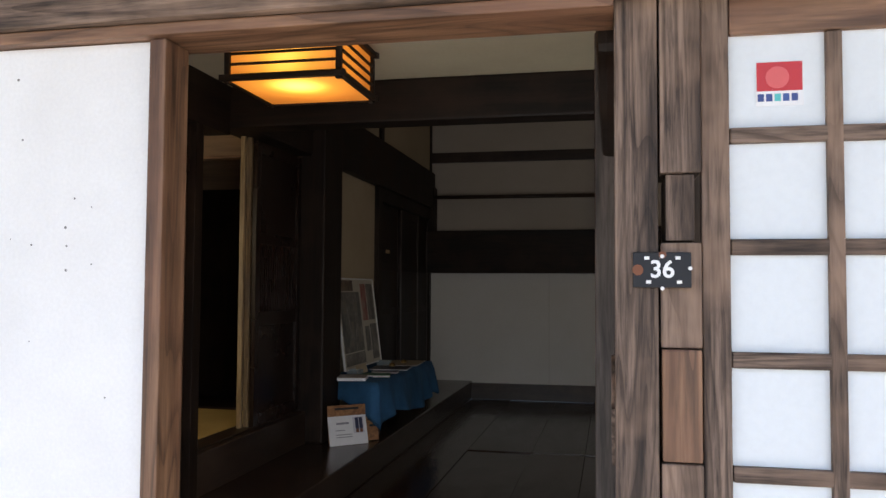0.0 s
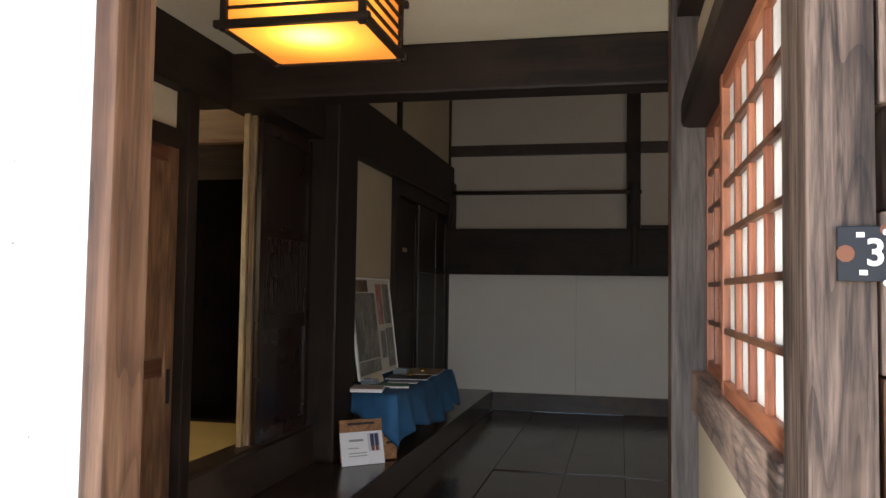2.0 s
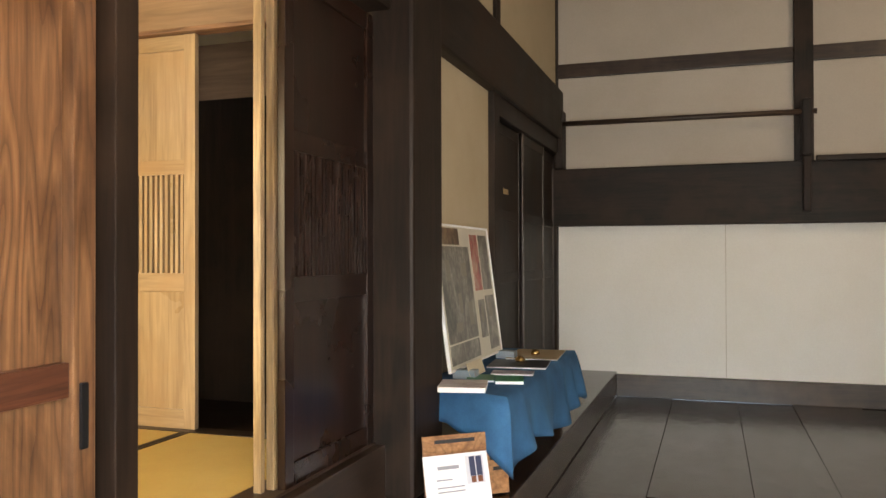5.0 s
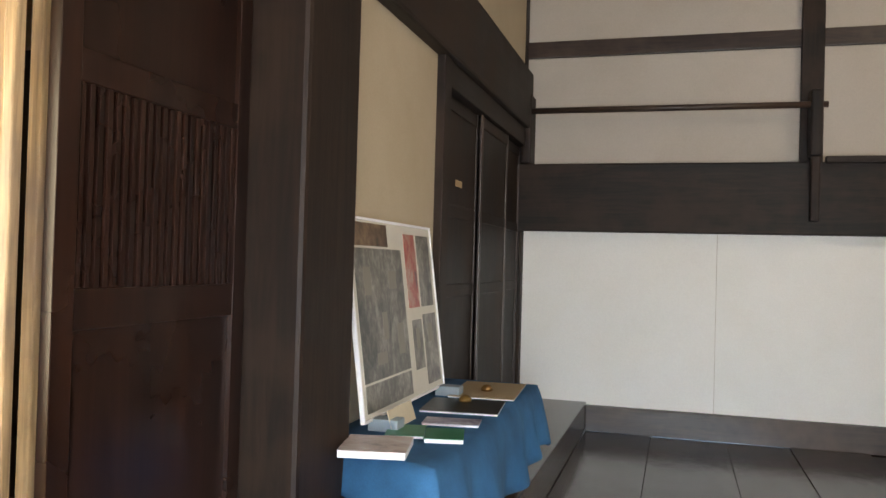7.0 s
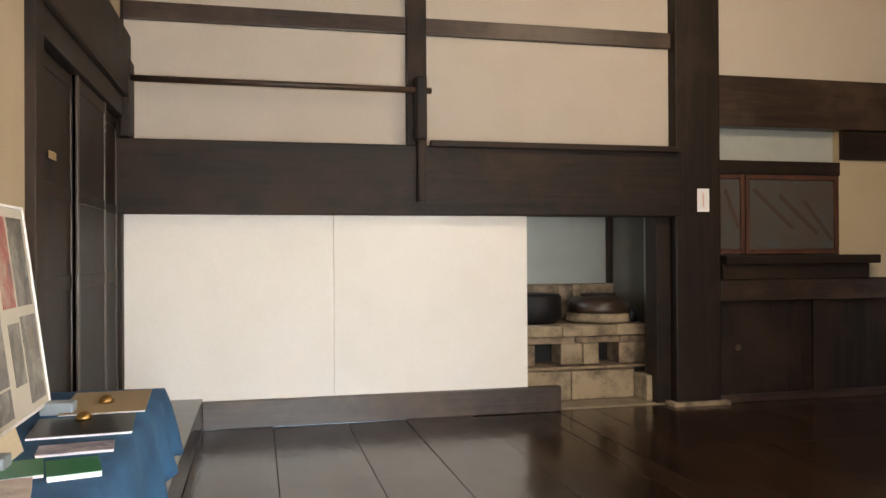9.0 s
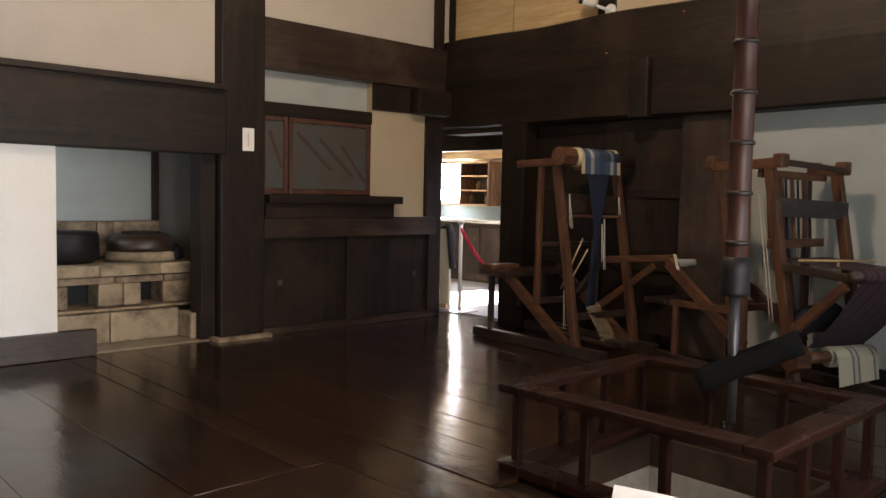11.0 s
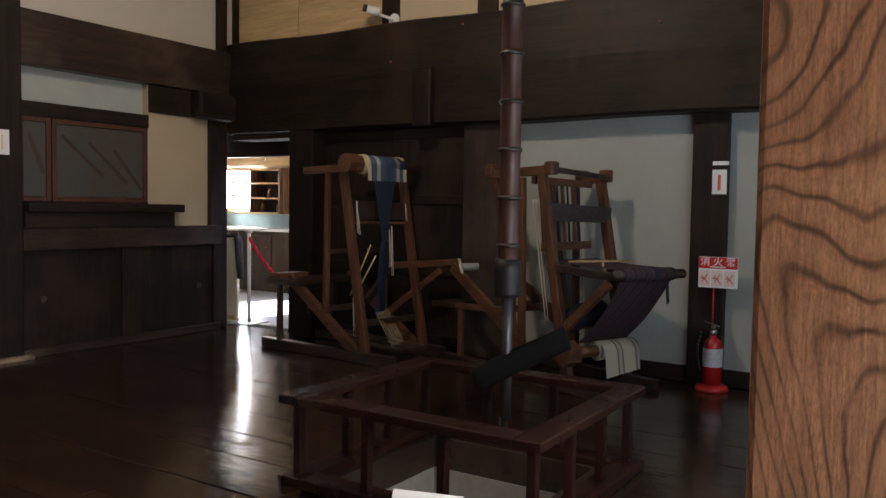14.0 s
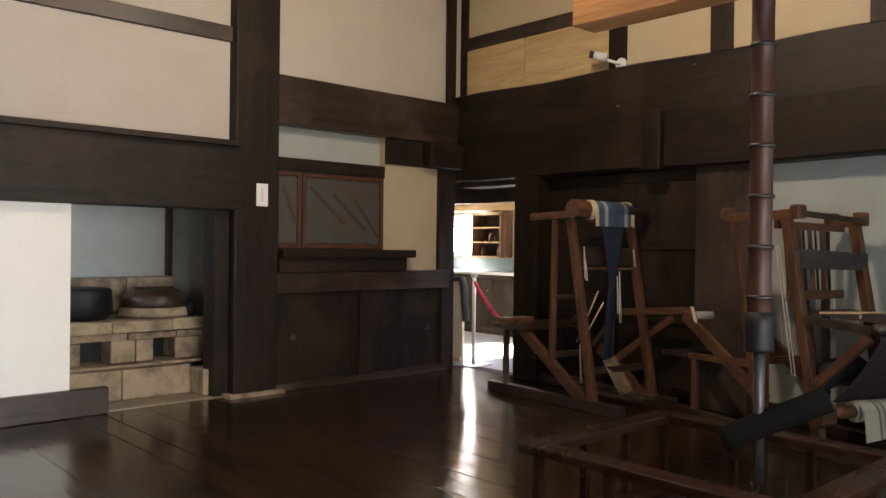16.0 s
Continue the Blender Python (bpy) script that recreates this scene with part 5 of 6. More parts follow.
for a in ((PX0 - 0.05, PX1 + 0.05, PY0 - 0.05, PY0), (PX0 - 0.05, PX1 + 0.05, PY1, PY1 + 0.05), (PX0 - 0.05, PX0, PY0, PY1), (PX1, PX1 + 0.05, PY0, PY1)):
    part("lining_board", block(*a, -0.17, 0.01, bevel=0.004), BROWN["x"], pit)
    part("stone_lining", block(*a, -0.6, -0.172, bevel=0.004), ASH, pit, "pale sooty stone lining")
ash = bmesh.new()
bmesh.ops.create_grid(ash, x_segments=26, y_segments=26, size=0.5)
for v in ash.verts:
    v.co.z = -0.4 + 0.03 * noise.noise(v.co * 6) + 0.012 * noise.noise(v.co * 19)
bmesh.ops.translate(ash, verts=ash.verts, vec=(2.32, 6.16, 0))
part("ash", ash, ASH, pit, "pale heaped ash", True)

# bamboo pot hook
BAMBOO = wood("smoked_bamboo", (0.03, 0.011, 0.008), (0.075, 0.026, 0.016), "z", (0.38, 0.55), 60, 0.1, rings=0.1, spec=0.35)
hk = thing("bamboo_pot_hook", (2.42, 6.0, 0.25), "smoked bamboo pot hook with a black fish-shaped lever", "pot hook")
prof, z = [], 0.95
while z < 4.7:
    prof += [(0.057, z), (0.053, z + 0.012), (0.052, z + 0.12), (0.053, z + 0.228), (0.06, z + 0.236)]
    z += 0.24
part("bamboo_tube", leaned(lathe(prof, 20), Matrix.Translation((2.42, 6.0, 0))), BAMBOO, hk, smooth=True)
NODE = plain("sooty_node", (0.008, 0.006, 0.005), 0.5)
for k in range(15):
    z = 0.95 + 0.24 * (k + 1)
    part("node_ring", leaned(lathe([(0.056, z - 0.012), (0.0625, z - 0.006), (0.0625, z + 0.004), (0.056, z + 0.01)], 20), Matrix.Translation((2.42, 6.0, 0))), NODE, hk, "dark ridge of a bamboo joint", True)
part("cord_wrap", leaned(lathe([(0.066, 0.93), (0.07, 0.95), (0.066, 1.0), (0.069, 1.05), (0.066, 1.12)], 20), Matrix.Translation((2.42, 6.0, 0))), IRON, hk, "dark cord wrapping", True)
part("hook_rod", rod(bmesh.new(), (2.42, 6.0, 0.96), (2.44, 6.0, 0.3), 0.028, 0.022), plain("dark_rod", (0.05, 0.05, 0.055), 0.35, 0.5), hk, smooth=True)
hook = bmesh.new()
for i in range(10):
    a0, a1 = math.pi * i / 9, math.pi * (i + 1) / 9
    rod(hook, (2.4 + 0.04 * math.cos(a0), 6.0, 0.3 - 0.05 * math.sin(a0)), (2.4 + 0.04 * math.cos(a1), 6.0, 0.3 - 0.05 * math.sin(a1)), 0.008, seg=8)
part("hook", hook, IRON, hk, smooth=True)
right = Vector((0.56, -0.83, 0))
fish = log(bmesh.new(), [Vector((2.42, 6.0, 0)) + right * u + Vector((0, 0, z)) for u, z in ((-0.16, 0.49), (-0.12, 0.51), (-0.06, 0.545), (0.05, 0.6), (0.18, 0.66), (0.26, 0.7), (0.31, 0.72))], 0.062, 0.55, 16, 0.1)
SOOT = plain("soot_black", (0.003, 0.003, 0.003), 0.85)
SOOT.node_tree.nodes["Principled BSDF"].inputs["Specular IOR Level"].default_value = 0.1
part("lever", fish, SOOT, hk, "black fish-shaped wooden lever", True)
ar = thing("hanging_timber", (3.0, 7.0, 2.75), "pale orange squared timber end over the hearth", "beam", kind="structure")
part("timber", block(2.57, 2.79, 4.9, 7.27, 2.75, 3.1, bevel=0.008), wood("orange_squared_timber", (0.3, 0.13, 0.045), (0.48, 0.24, 0.09), "y", (0.4, 0.6), 60, 0.2, rings=0.2, deep=0.5), ar)
part("hanger", block(2.64, 2.73, 6.2, 6.3, 3.1, 4.75), BLACK["z"], ar)
part("hanger", block(2.64, 2.73, 5.1, 5.2, 3.1, 4.75), BLACK["z"], ar)

# explanation card by the hearth
ic = thing("information_card", (1.5, 5.84, 0), "white information card on a low black stand", "card")
CARD = Matrix.Translation((1.45, 5.85, 0.1)) @ Matrix.Rotation(radians(-73), 4, "Z") @ Matrix.Rotation(radians(-35), 4, "X")
part("card", leaned(block(-0.15, 0.15, -0.003, 0.003, 0, 0.13, bevel=0.001), CARD), PAPERWHITE, ic)
part("rest", leaned(block(-0.13, 0.13, 0.0035, 0.02, -0.02, 0.08, bevel=0.003), CARD), BLACK["x"], ic)
part("foot", block(1.42, 1.6, 5.74, 5.95, 0, 0.09), BLACK["y"], ic)

# dark spots and stains on the white door
random.seed(11)
for k in range(12):
    x, z = random.uniform(-1.75, -1.33), random.uniform(1.1, 2.15)
    piece("paper_spot", rod(bmesh.new(), (x, FACADE - 0.0102, z), (x, FACADE - 0.0108, z), random.uniform(0.0018, 0.0045), seg=9), flat("spot_grey", (0.2, 0.2, 0.19)), "small dark spot on the white door", "stain", kind="")


# ---- looms ----
def yarn(name, colours, axis, pitch):
    """Woven stripes across one axis."""
    m, t, b = shader(name)
    sep = t.nodes.new("ShaderNodeSeparateXYZ")
    t.links.new(coords(t, (1, 1, 1), False), sep.inputs[0])
    fr = t.nodes.new("ShaderNodeMath")
    fr.operation, fr.inputs[1].default_value = "PINGPONG", pitch
    t.links.new(sep.outputs["xyz".index(axis)], fr.inputs[0])
    col = ramp(t, fr.outputs[0], *[(k * pitch, c) for k, c in colours])
    f = noise_tex(t, coords(t), 220, 3)
    t.links.new(mix(t, 0.4, col, ramp(t, f, (0.3, (0.5, 0.5, 0.5)), (0.7, (1, 1, 1))), "MULTIPLY"), b.inputs["Base Color"])
    b.inputs["Roughness"].default_value = 0.9
    bump(t, b, f, 0.3, 0.002)
    return m


BLUEYARN = yarn("blue_striped_warp", ((0, (0.03, 0.045, 0.08)), (0.5, (0.045, 0.07, 0.12)), (0.8, (0.05, 0.075, 0.12)), (0.86, (0.3, 0.3, 0.27)), (1.0, (0.3, 0.3, 0.27))), "x", 0.13)
CREAMYARN = yarn("cream_striped_cloth", ((0, (0.45, 0.41, 0.3)), (0.62, (0.45, 0.41, 0.3)), (0.72, (0.04, 0.04, 0.07)), (0.9, (0.4, 0.36, 0.27))), "x", 0.09)
PURPLE = yarn("purple_brown_warp", ((0, (0.028, 0.013, 0.017)), (0.5, (0.06, 0.026, 0.03)), (0.8, (0.02, 0.01, 0.02))), "x", 0.05)
INDIGO = plain("deep_blue_threads", (0.008, 0.014, 0.034), 0.85, 0, 0.5, 60)
STRING = plain("pale_grey_string", (0.5, 0.47, 0.4), 0.9)
PLANKGREY = wood("dusty_grey_plank", (0.022, 0.018, 0.016), (0.05, 0.042, 0.038), "x", (0.6, 0.8))
DARKYARN = plain("indigo_yarn", (0.008, 0.012, 0.027), 0.9)
ROPE = plain("straw_string", (0.45, 0.36, 0.22), 0.9)


def strings(bm, p0, p1, q0, q1, n, r=0.0022):
    """Fine threads from the line p0-p1 to the line q0-q1."""
    p0, p1, q0, q1 = map(Vector, (p0, p1, q0, q1))
    for i in range(n):
        u = (i + 0.5) / n
        rod(bm, p0.lerp(p1, u), q0.lerp(q1, u), r, seg=4)
    return bm


def sheet(p0, p1, q0, q1, sag=0.0, n=14):
    p0, p1, q0, q1 = map(Vector, (p0, p1, q0, q1))
    bm, prev = bmesh.new(), None
    for i in range(n + 1):
        u = i / n
        a, b = p0.lerp(q0, u), p1.lerp(q1, u)
        d = Vector((0, 0, -sag * math.sin(math.pi * u)))
        row = [bm.verts.new(a.lerp(b, k / 8) + d + Vector((0, 0, 0.004 * noise.noise(Vector((k, i, 3)))))) for k in range(9)]
        if prev:
            for k in range(8):
                bm.faces.new((prev[k], prev[k + 1], row[k + 1], row[k]))
        prev = row
    return bm


def set_at(x, y, turn):
    """Places given as across, along and height in a loom's own frame."""
    c, q = math.cos(radians(turn)), math.sin(radians(turn))
    return lambda u, v, z: (x + c * u - q * v, y + q * u + c * v, z)


def hewn(bm, p, q, w, h):
    """A worn squared timber that thins a little towards its end."""
    bar(bm, p, q, w, h, 0.008)
    p, q = Vector(p), Vector(q)
    for v in bm.verts:
        f = max(0.0, min(1.0, (v.co - p).dot(q - p) / (q - p).length_squared))
        v.co = v.co.lerp(p + (q - p) * f, 0.1 * f + 0.03 * noise.noise(v.co * 9))
    return bm


# loom with blue warp
at = set_at(4.31, 8.36, -5)
FAR = 0.7
lm = thing("weaving_loom", at(0.35, 0.4, 0), "old wooden weaving loom with dark blue warp roll", "loom")


def beam(name, p, q, w, h, m, label=""):
    return part(name, hewn(bmesh.new(), at(*p), at(*q), w, h), m, lm, label)


for u, d in ((0.0, 0.0), (FAR, -0.08)):
    beam("upright", (u, 0.01 + d, 0.0), (u, 0.31 + d, 1.67), 0.06, 0.08, LOOM["z"])
    beam("back_post", (u, 0.52 + d, 0.3), (u, 0.5 + d, 1.66), 0.05, 0.05, LOOM["z"])
    beam("top_rail", (u, (0.12 if u == 0 else 0.3), 1.71), (u, 0.8 + d, 1.69), 0.06, 0.07, LOOM["y"])
    beam("brace", (u, 0.06 + d, 0.03), (u, 1.0 + d, 0.7), 0.06, 0.1, LOOM["y"])
    beam("foot", (u, -0.3, 0.05), (u, 1.36, 0.05), 0.09, 0.1, BROWN["y"])
    beam("seat_post", (u - 0.05, 1.08, 0.1), (u - 0.05, 1.08, 0.64), 0.05, 0.05, BROWN["z"])
beam("arm", (FAR, 0.33, 0.81), (FAR, -0.47, 0.885), 0.06, 0.065, LOOM["y"])
beam("arm_brace", (FAR, 0.4, 0.34), (FAR, -0.26, 0.8), 0.05, 0.07, LOOM["y"])
beam("inner_brace", (0.3, 0.3, 0.5), (FAR - 0.06, 0.3, 0.82), 0.05, 0.06, BROWN["y"])
beam("seat_board", (-0.14, 0.98, 0.66), (FAR + 0.06, 0.98, 0.66), 0.4, 0.05, BROWN["x"])
beam("seat_lip", (-0.1, 1.1, 0.71), (0.25, 1.08, 0.71), 0.16, 0.05, LOOM["x"])
beam("plank_crossbar", (0.02, 0.25, 1.34), (FAR - 0.02, 0.17, 1.33), 0.03, 0.17, BROWN["x"])
beam("crossbar", (0.0, 0.24, 1.23), (FAR, 0.16, 1.22), 0.025, 0.025, LOOM["x"])
beam("crossbar", (0.0, 0.5, 0.96), (FAR, 0.42, 0.96), 0.04, 0.04, BROWN["x"])
beam("crossbar", (0.0, 0.12, 0.34), (FAR, 0.04, 0.34), 0.05, 0.06, BROWN["x"])
beam("crossbar", (0.0, 0.75, 0.4), (FAR, 0.7, 0.4), 0.05, 0.06, BROWN["x"])
for q in (0.2, 0.34, 0.48):
    beam("pedal", (q, -0.25, 0.12), (q, 0.75, 0.16), 0.06, 0.03, BROWN["y"])
R = 0.085
part("warp_beam", rod(bmesh.new(), at(-0.02, 0.2, 1.745), at(FAR + 0.16, 0.18, 1.735), 0.045), LOOM["x"], lm, smooth=True)
part("beam_head", rod(bmesh.new(), at(-0.1, 0.2, 1.745), at(0.07, 0.2, 1.745), 0.085, seg=8), LOOM["x"], lm, "eight-sided beam head")
roll = part("warp_roll", rod(bmesh.new(), at(0.1, 0.2, 1.745), at(0.62, 0.19, 1.74), R, seg=28), BLUEYARN, lm, "dusty blue warp roll with pale stripes", True)
for u in (0.1, 0.575):
    part("cream_selvage", rod(bmesh.new(), at(u - 0.002, 0.2, 1.745), at(u + 0.047, 0.2, 1.745), R + 0.004, seg=28), ROPE, roll, "cream paper edge", True)
    part("cream_flap", sheet(at(u, 0.111, 1.745), at(u + 0.046, 0.111, 1.745), at(u, 0.108, 1.6), at(u + 0.046, 0.108, 1.6), 0.0, 4), ROPE, roll, "hanging cream paper edge")
part("warp_flap", sheet(at(0.147, 0.112, 1.745), at(0.574, 0.112, 1.745), at(0.15, 0.11, 1.6), at(0.57, 0.11, 1.6), 0.0, 4), BLUEYARN, lm, "hanging blue cloth")
part("gathered_warp", sheet(at(0.19, 0.118, 1.62), at(0.48, 0.118, 1.62), at(0.31, 0.12, 1.06), at(0.37, 0.12, 1.06), 0.0), INDIGO, lm, "gathered dark blue threads")
part("warp_threads", strings(bmesh.new(), at(0.29, 0.12, 1.06), at(0.38, 0.12, 1.06), at(0.2, 0.1, 0.4), at(0.55, 0.3, 0.36), 26, 0.003), INDIGO, lm, "dark blue threads running down")["kind"] = "stuff"
part("pedal_cords", strings(bmesh.new(), at(0.2, 0.1, 0.42), at(0.5, 0.2, 0.42), at(0.2, -0.1, 0.14), at(0.5, 0.0, 0.14), 7, 0.003), ROPE, lm, "pale pedal cords")["kind"] = "stuff"
for u, v, z0, z1 in ((0.05, 0.2, 1.42, 1.14), (0.07, 0.2, 1.3, 1.12), (0.4, 0.12, 1.16, 0.82), (0.43, 0.12, 1.2, 0.74), (0.62, 0.12, 1.4, 1.24), (0.12, 0.3, 0.55, 0.2)):
    part("loose_string", strings(bmesh.new(), at(u, v, z0), at(u + 0.012, v, z0), at(u + 0.02, v + 0.01, z1), at(u + 0.05, v, z1), 2, 0.0035), STRING, lm, "loose pale string")
for d in (0.0, 0.06):
    part("bamboo_stick", rod(bmesh.new(), at(0.18, 0.14 - d, 1.03 - 1.6 * d), at(0.16, 0.37 - d, 0.56), 0.007), PALE["z"], lm, "pale bamboo lease stick", True)
part("string_knot", leaned(lathe([(0.01, 0), (0.03, 0.02), (0.026, 0.05), (0.008, 0.07)], 10), Matrix.Translation(at(0.15, 0.26, 0.68))), ROPE, lm, "pale string knot", True)

# loom with striped cloth
at = set_at(4.8, 6.8, -20)
NEAR, FAR = -0.3, 0.32
l2 = lm = thing("weaving_loom", at(0, 0, 0), "old wooden weaving loom with purple warp and striped cloth", "loom")
for u, d in ((NEAR, 0.0), (FAR, -0.04)):
    beam("upright", (u, -0.43 + d, 0.02), (u, -0.1 + d, 1.64), 0.06, 0.085, LOOM["z"])
    beam("mid_post", (u, 0.09, 0.02), (u, 0.12, 1.62), 0.05, 0.055, LOOM["z"])
    beam("back_post", (u, 0.14, 0.1), (u, 0.43, 1.62), 0.05, 0.06, LOOM["z"])
    beam("brace", (u, 0.08, 0.28), (u, 1.0, 0.85), 0.05, 0.1, LOOM["y"])
    beam("low_rail", (u, 0.2, 0.54), (u, 1.28, 0.5), 0.05, 0.055, LOOM["y"])
    beam("low_post", (u, 0.87, 0.02), (u, 0.87, 0.5), 0.05, 0.05, LOOM["z"])
    beam("foot", (u, -0.75, 0.04), (u, 1.1, 0.04), 0.09, 0.08, BROWN["y"])
    beam("arm", (u, -0.2, 0.93), (u, -0.84, 0.9), 0.055, 0.06, BROWN["y"])
    beam("arm_brace", (u, -0.36, 0.46), (u, -0.8, 0.85), 0.05, 0.07, LOOM["y"])
    cap = beam("cap", (u, -0.24, 1.675 + d), (u, 0.54 if u < 0 else 0.1, 1.655 + d), 0.07, 0.075, LOOM["y"])
    for v in (-0.2, 0.5 if u < 0 else 0.06):
        part("cap_end", bar(bmesh.new(), at(u, v - 0.045, 1.69 + d), at(u, v + 0.045, 1.69 + d), 0.085, 0.1, 0.02), LOOM["y"], cap)
beam("top_rod", (NEAR, -0.2, 1.68), (FAR, -0.24, 1.63), 0.035, 0.045, BROWN["x"])
beam("plank_crossbar", (NEAR - 0.02, -0.17, 1.355), (FAR + 0.02, -0.24, 1.33), 0.03, 0.14, PLANKGREY)
beam("crossbar", (NEAR, 0.0, 1.6), (FAR, -0.04, 1.58), 0.05, 0.06, LOOM["x"])
beam("crossbar", (NEAR, -0.12, 1.08), (FAR - 0.06, -0.1, 1.09), 0.04, 0.07, LOOM["x"])
beam("crossbar", (NEAR, -0.36, 0.5), (FAR, -0.4, 0.5), 0.05, 0.08, LOOM["x"])
beam("crossbar", (NEAR, 0.45, 0.52), (FAR, 0.45, 0.52), 0.05, 0.06, LOOM["x"])
beam("seat_board", (NEAR - 0.08, 1.05, 0.52), (FAR, 1.05, 0.52), 0.25, 0.04, BROWN["x"])
for n, u in enumerate((-0.18, -0.06, 0.06, 0.18)):
    hb = beam("heddle_bar", (u, -0.02, 1.08), (u - 0.02, 0.02, 1.6), 0.035, 0.03, LOOM["z"])
    part("heddle_cord", strings(bmesh.new(), at(u + 0.03, 0.02, 1.6), at(u + 0.05, 0.02, 1.6), at(u + 0.03, -0.02, 1.08), at(u + 0.06, -0.02, 1.08), 3, 0.004), DARKYARN, hb, "dark heddle cord")
part("heddle_thread", strings(bmesh.new(), at(NEAR + 0.05, 0.0, 1.06), at(FAR - 0.05, 0.0, 1.06), at(NEAR + 0.05, -0.06, 0.5), at(FAR - 0.05, -0.06, 0.5), 34, 0.0025), INDIGO, lm, "fine dark heddle threads")["kind"] = "stuff"
for v in (0.02, 0.05, -0.06):
    part("harness_cord", strings(bmesh.new(), at(NEAR + 0.04, v, 1.45), at(NEAR + 0.06, v, 1.45), at(NEAR + 0.02, v - 0.2, 0.5), at(NEAR + 0.12, v - 0.1, 0.5), 2, 0.004), STRING, lm, "grey harness cord")
part("breast_beam", rod(bmesh.new(), at(NEAR - 0.03, -0.86, 0.915), at(FAR + 0.09, -0.9, 0.905), 0.036), BROWN["x"], lm, smooth=True)
part("warp_top", sheet(at(NEAR + 0.05, -0.16, 0.98), at(FAR - 0.03, -0.16, 0.98), at(NEAR + 0.04, -0.86, 0.952), at(FAR - 0.03, -0.88, 0.952), 0.012), PURPLE, lm, "purple brown warp sheet")
part("warp_wrap", rod(bmesh.new(), at(NEAR + 0.04, -0.86, 0.915), at(FAR - 0.03, -0.885, 0.908), 0.05, seg=20), PURPLE, lm, "purple brown warp wound on the beam", True)
part("warp_hanging", sheet(at(NEAR + 0.04, -0.89, 0.9), at(FAR - 0.03, -0.91, 0.9), at(NEAR + 0.1, -0.42, 0.36), at(FAR - 0.03, -0.46, 0.36), 0.05), PURPLE, lm, "sagging purple brown warp sheet")
part("blue_binding", rod(bmesh.new(), at(0.06, -0.872, 0.912), at(0.1, -0.874, 0.912), 0.054, seg=20), INDIGO, lm, "dark blue binding on the warp", True)
part("hanging_end", strings(bmesh.new(), at(0.2, -0.9, 0.86), at(0.24, -0.9, 0.86), at(0.2, -0.92, 0.68), at(0.23, -0.92, 0.7), 4, 0.004), DARKYARN, lm, "loose dark thread ends")
part("cloth_roll", rod(bmesh.new(), at(-0.06, -0.48, 0.3), at(0.33, -0.5, 0.3), 0.075, seg=20), CREAMYARN, lm, "cream striped cloth roll", True)
part("cloth_tail", sheet(at(-0.05, -0.56, 0.31), at(0.32, -0.58, 0.31), at(-0.05, -0.58, 0.1), at(0.32, -0.6, 0.14), 0.0), CREAMYARN, lm, "hanging cream striped cloth")
part("roll_axle", rod(bmesh.new(), at(NEAR - 0.02, -0.46, 0.3), at(0.0, -0.48, 0.3), 0.045, seg=12), LOOM["x"], lm, smooth=True)
part("roll_head", rod(bmesh.new(), at(NEAR - 0.1, -0.45, 0.3), at(NEAR + 0.02, -0.46, 0.3), 0.1, seg=6), LOOM["x"], lm, "six-sided roll head")
part("bobbin", rod(bmesh.new(), at(NEAR - 0.02, 0.84, 0.86), at(NEAR + 0.12, 0.8, 0.86), 0.034), plain("pale_thread", (0.26, 0.26, 0.25), 0.85), lm, "pale thread bobbin", True)
part("bobbin_loop", strings(bmesh.new(), at(NEAR - 0.03, 0.9, 0.93), at(NEAR - 0.03, 0.86, 0.93), at(NEAR - 0.02, 0.86, 0.8), at(NEAR - 0.02, 0.82, 0.8), 3, 0.005), STRING, lm, "pale loop of thread")
part("temple_stick", rod(bmesh.new(), at(NEAR - 0.02, -0.42, 0.985), at(0.2, -0.62, 0.99), 0.008), PALE["x"], lm, "pale bamboo stretcher stick", True)
part("shuttle_tag", bar(bmesh.new(), at(-0.1, -0.56, 0.98), at(-0.1, -0.56, 0.84), 0.025, 0.01), PALE["z"], lm, "pale hanging tag")
rg = piece("yarn_skein", log(bmesh.new(), [at(-0.2, -0.32, 0.5), at(-0.08, -0.36, 0.57), at(0.06, -0.38, 0.57), at(0.2, -0.4, 0.5)], 0.09, 1.0, 14, 0.4), DARKYARN, "dark yarn bundle resting in the loom", "yarn", True, kind="")

# ---- kitchen beyond the east door ----
KTILE = plaster("blue_grey_kitchen_floor", (0.36, 0.38, 0.39), (0.26, 0.27, 0.28), 0.3, 0.05)
piece("kitchen_floor", block(EAST + 0.05, 8.7, 9.0, 15.6, -0.06, 0.004, bevel=0), KTILE, "smooth blue-grey kitchen floor", "floor")
# unseen gap left in the ceiling so the sun makes a floor patch
for x0, x1, y0, y1 in ((EAST + 0.1, 6.75, 9.0, 15.6), (8.3, 8.8, 9.0, 15.6), (6.75, 8.3, 9.0, 9.6), (6.75, 8.3, 10.8, 15.6)):
    piece("kitchen_ceiling", block(x0, x1, y0, y1, 2.75, 2.85, bevel=0), PALE["x"], "board ceiling of the kitchen, gap added to let sun in", "ceiling")
piece("kitchen_wall_south", block(EAST + 0.2, 8.7, 9.0, 9.1, 0, 2.8, bevel=0), WHITEWALL, "white kitchen wall", "wall")
piece("kitchen_wall_north", block(EAST, 8.7, 15.5, 15.6, 0, 2.8, bevel=0), WHITEWALL, "white kitchen wall", "wall")
piece("kitchen_wall_west", block(EAST + 0.0, EAST + 0.12, 11.72, 15.5, 0, 2.8, bevel=0), CREAM, "kitchen wall", "wall")
W0, W1, V0, V1 = 13.96, 15.0, 1.28, 1.975
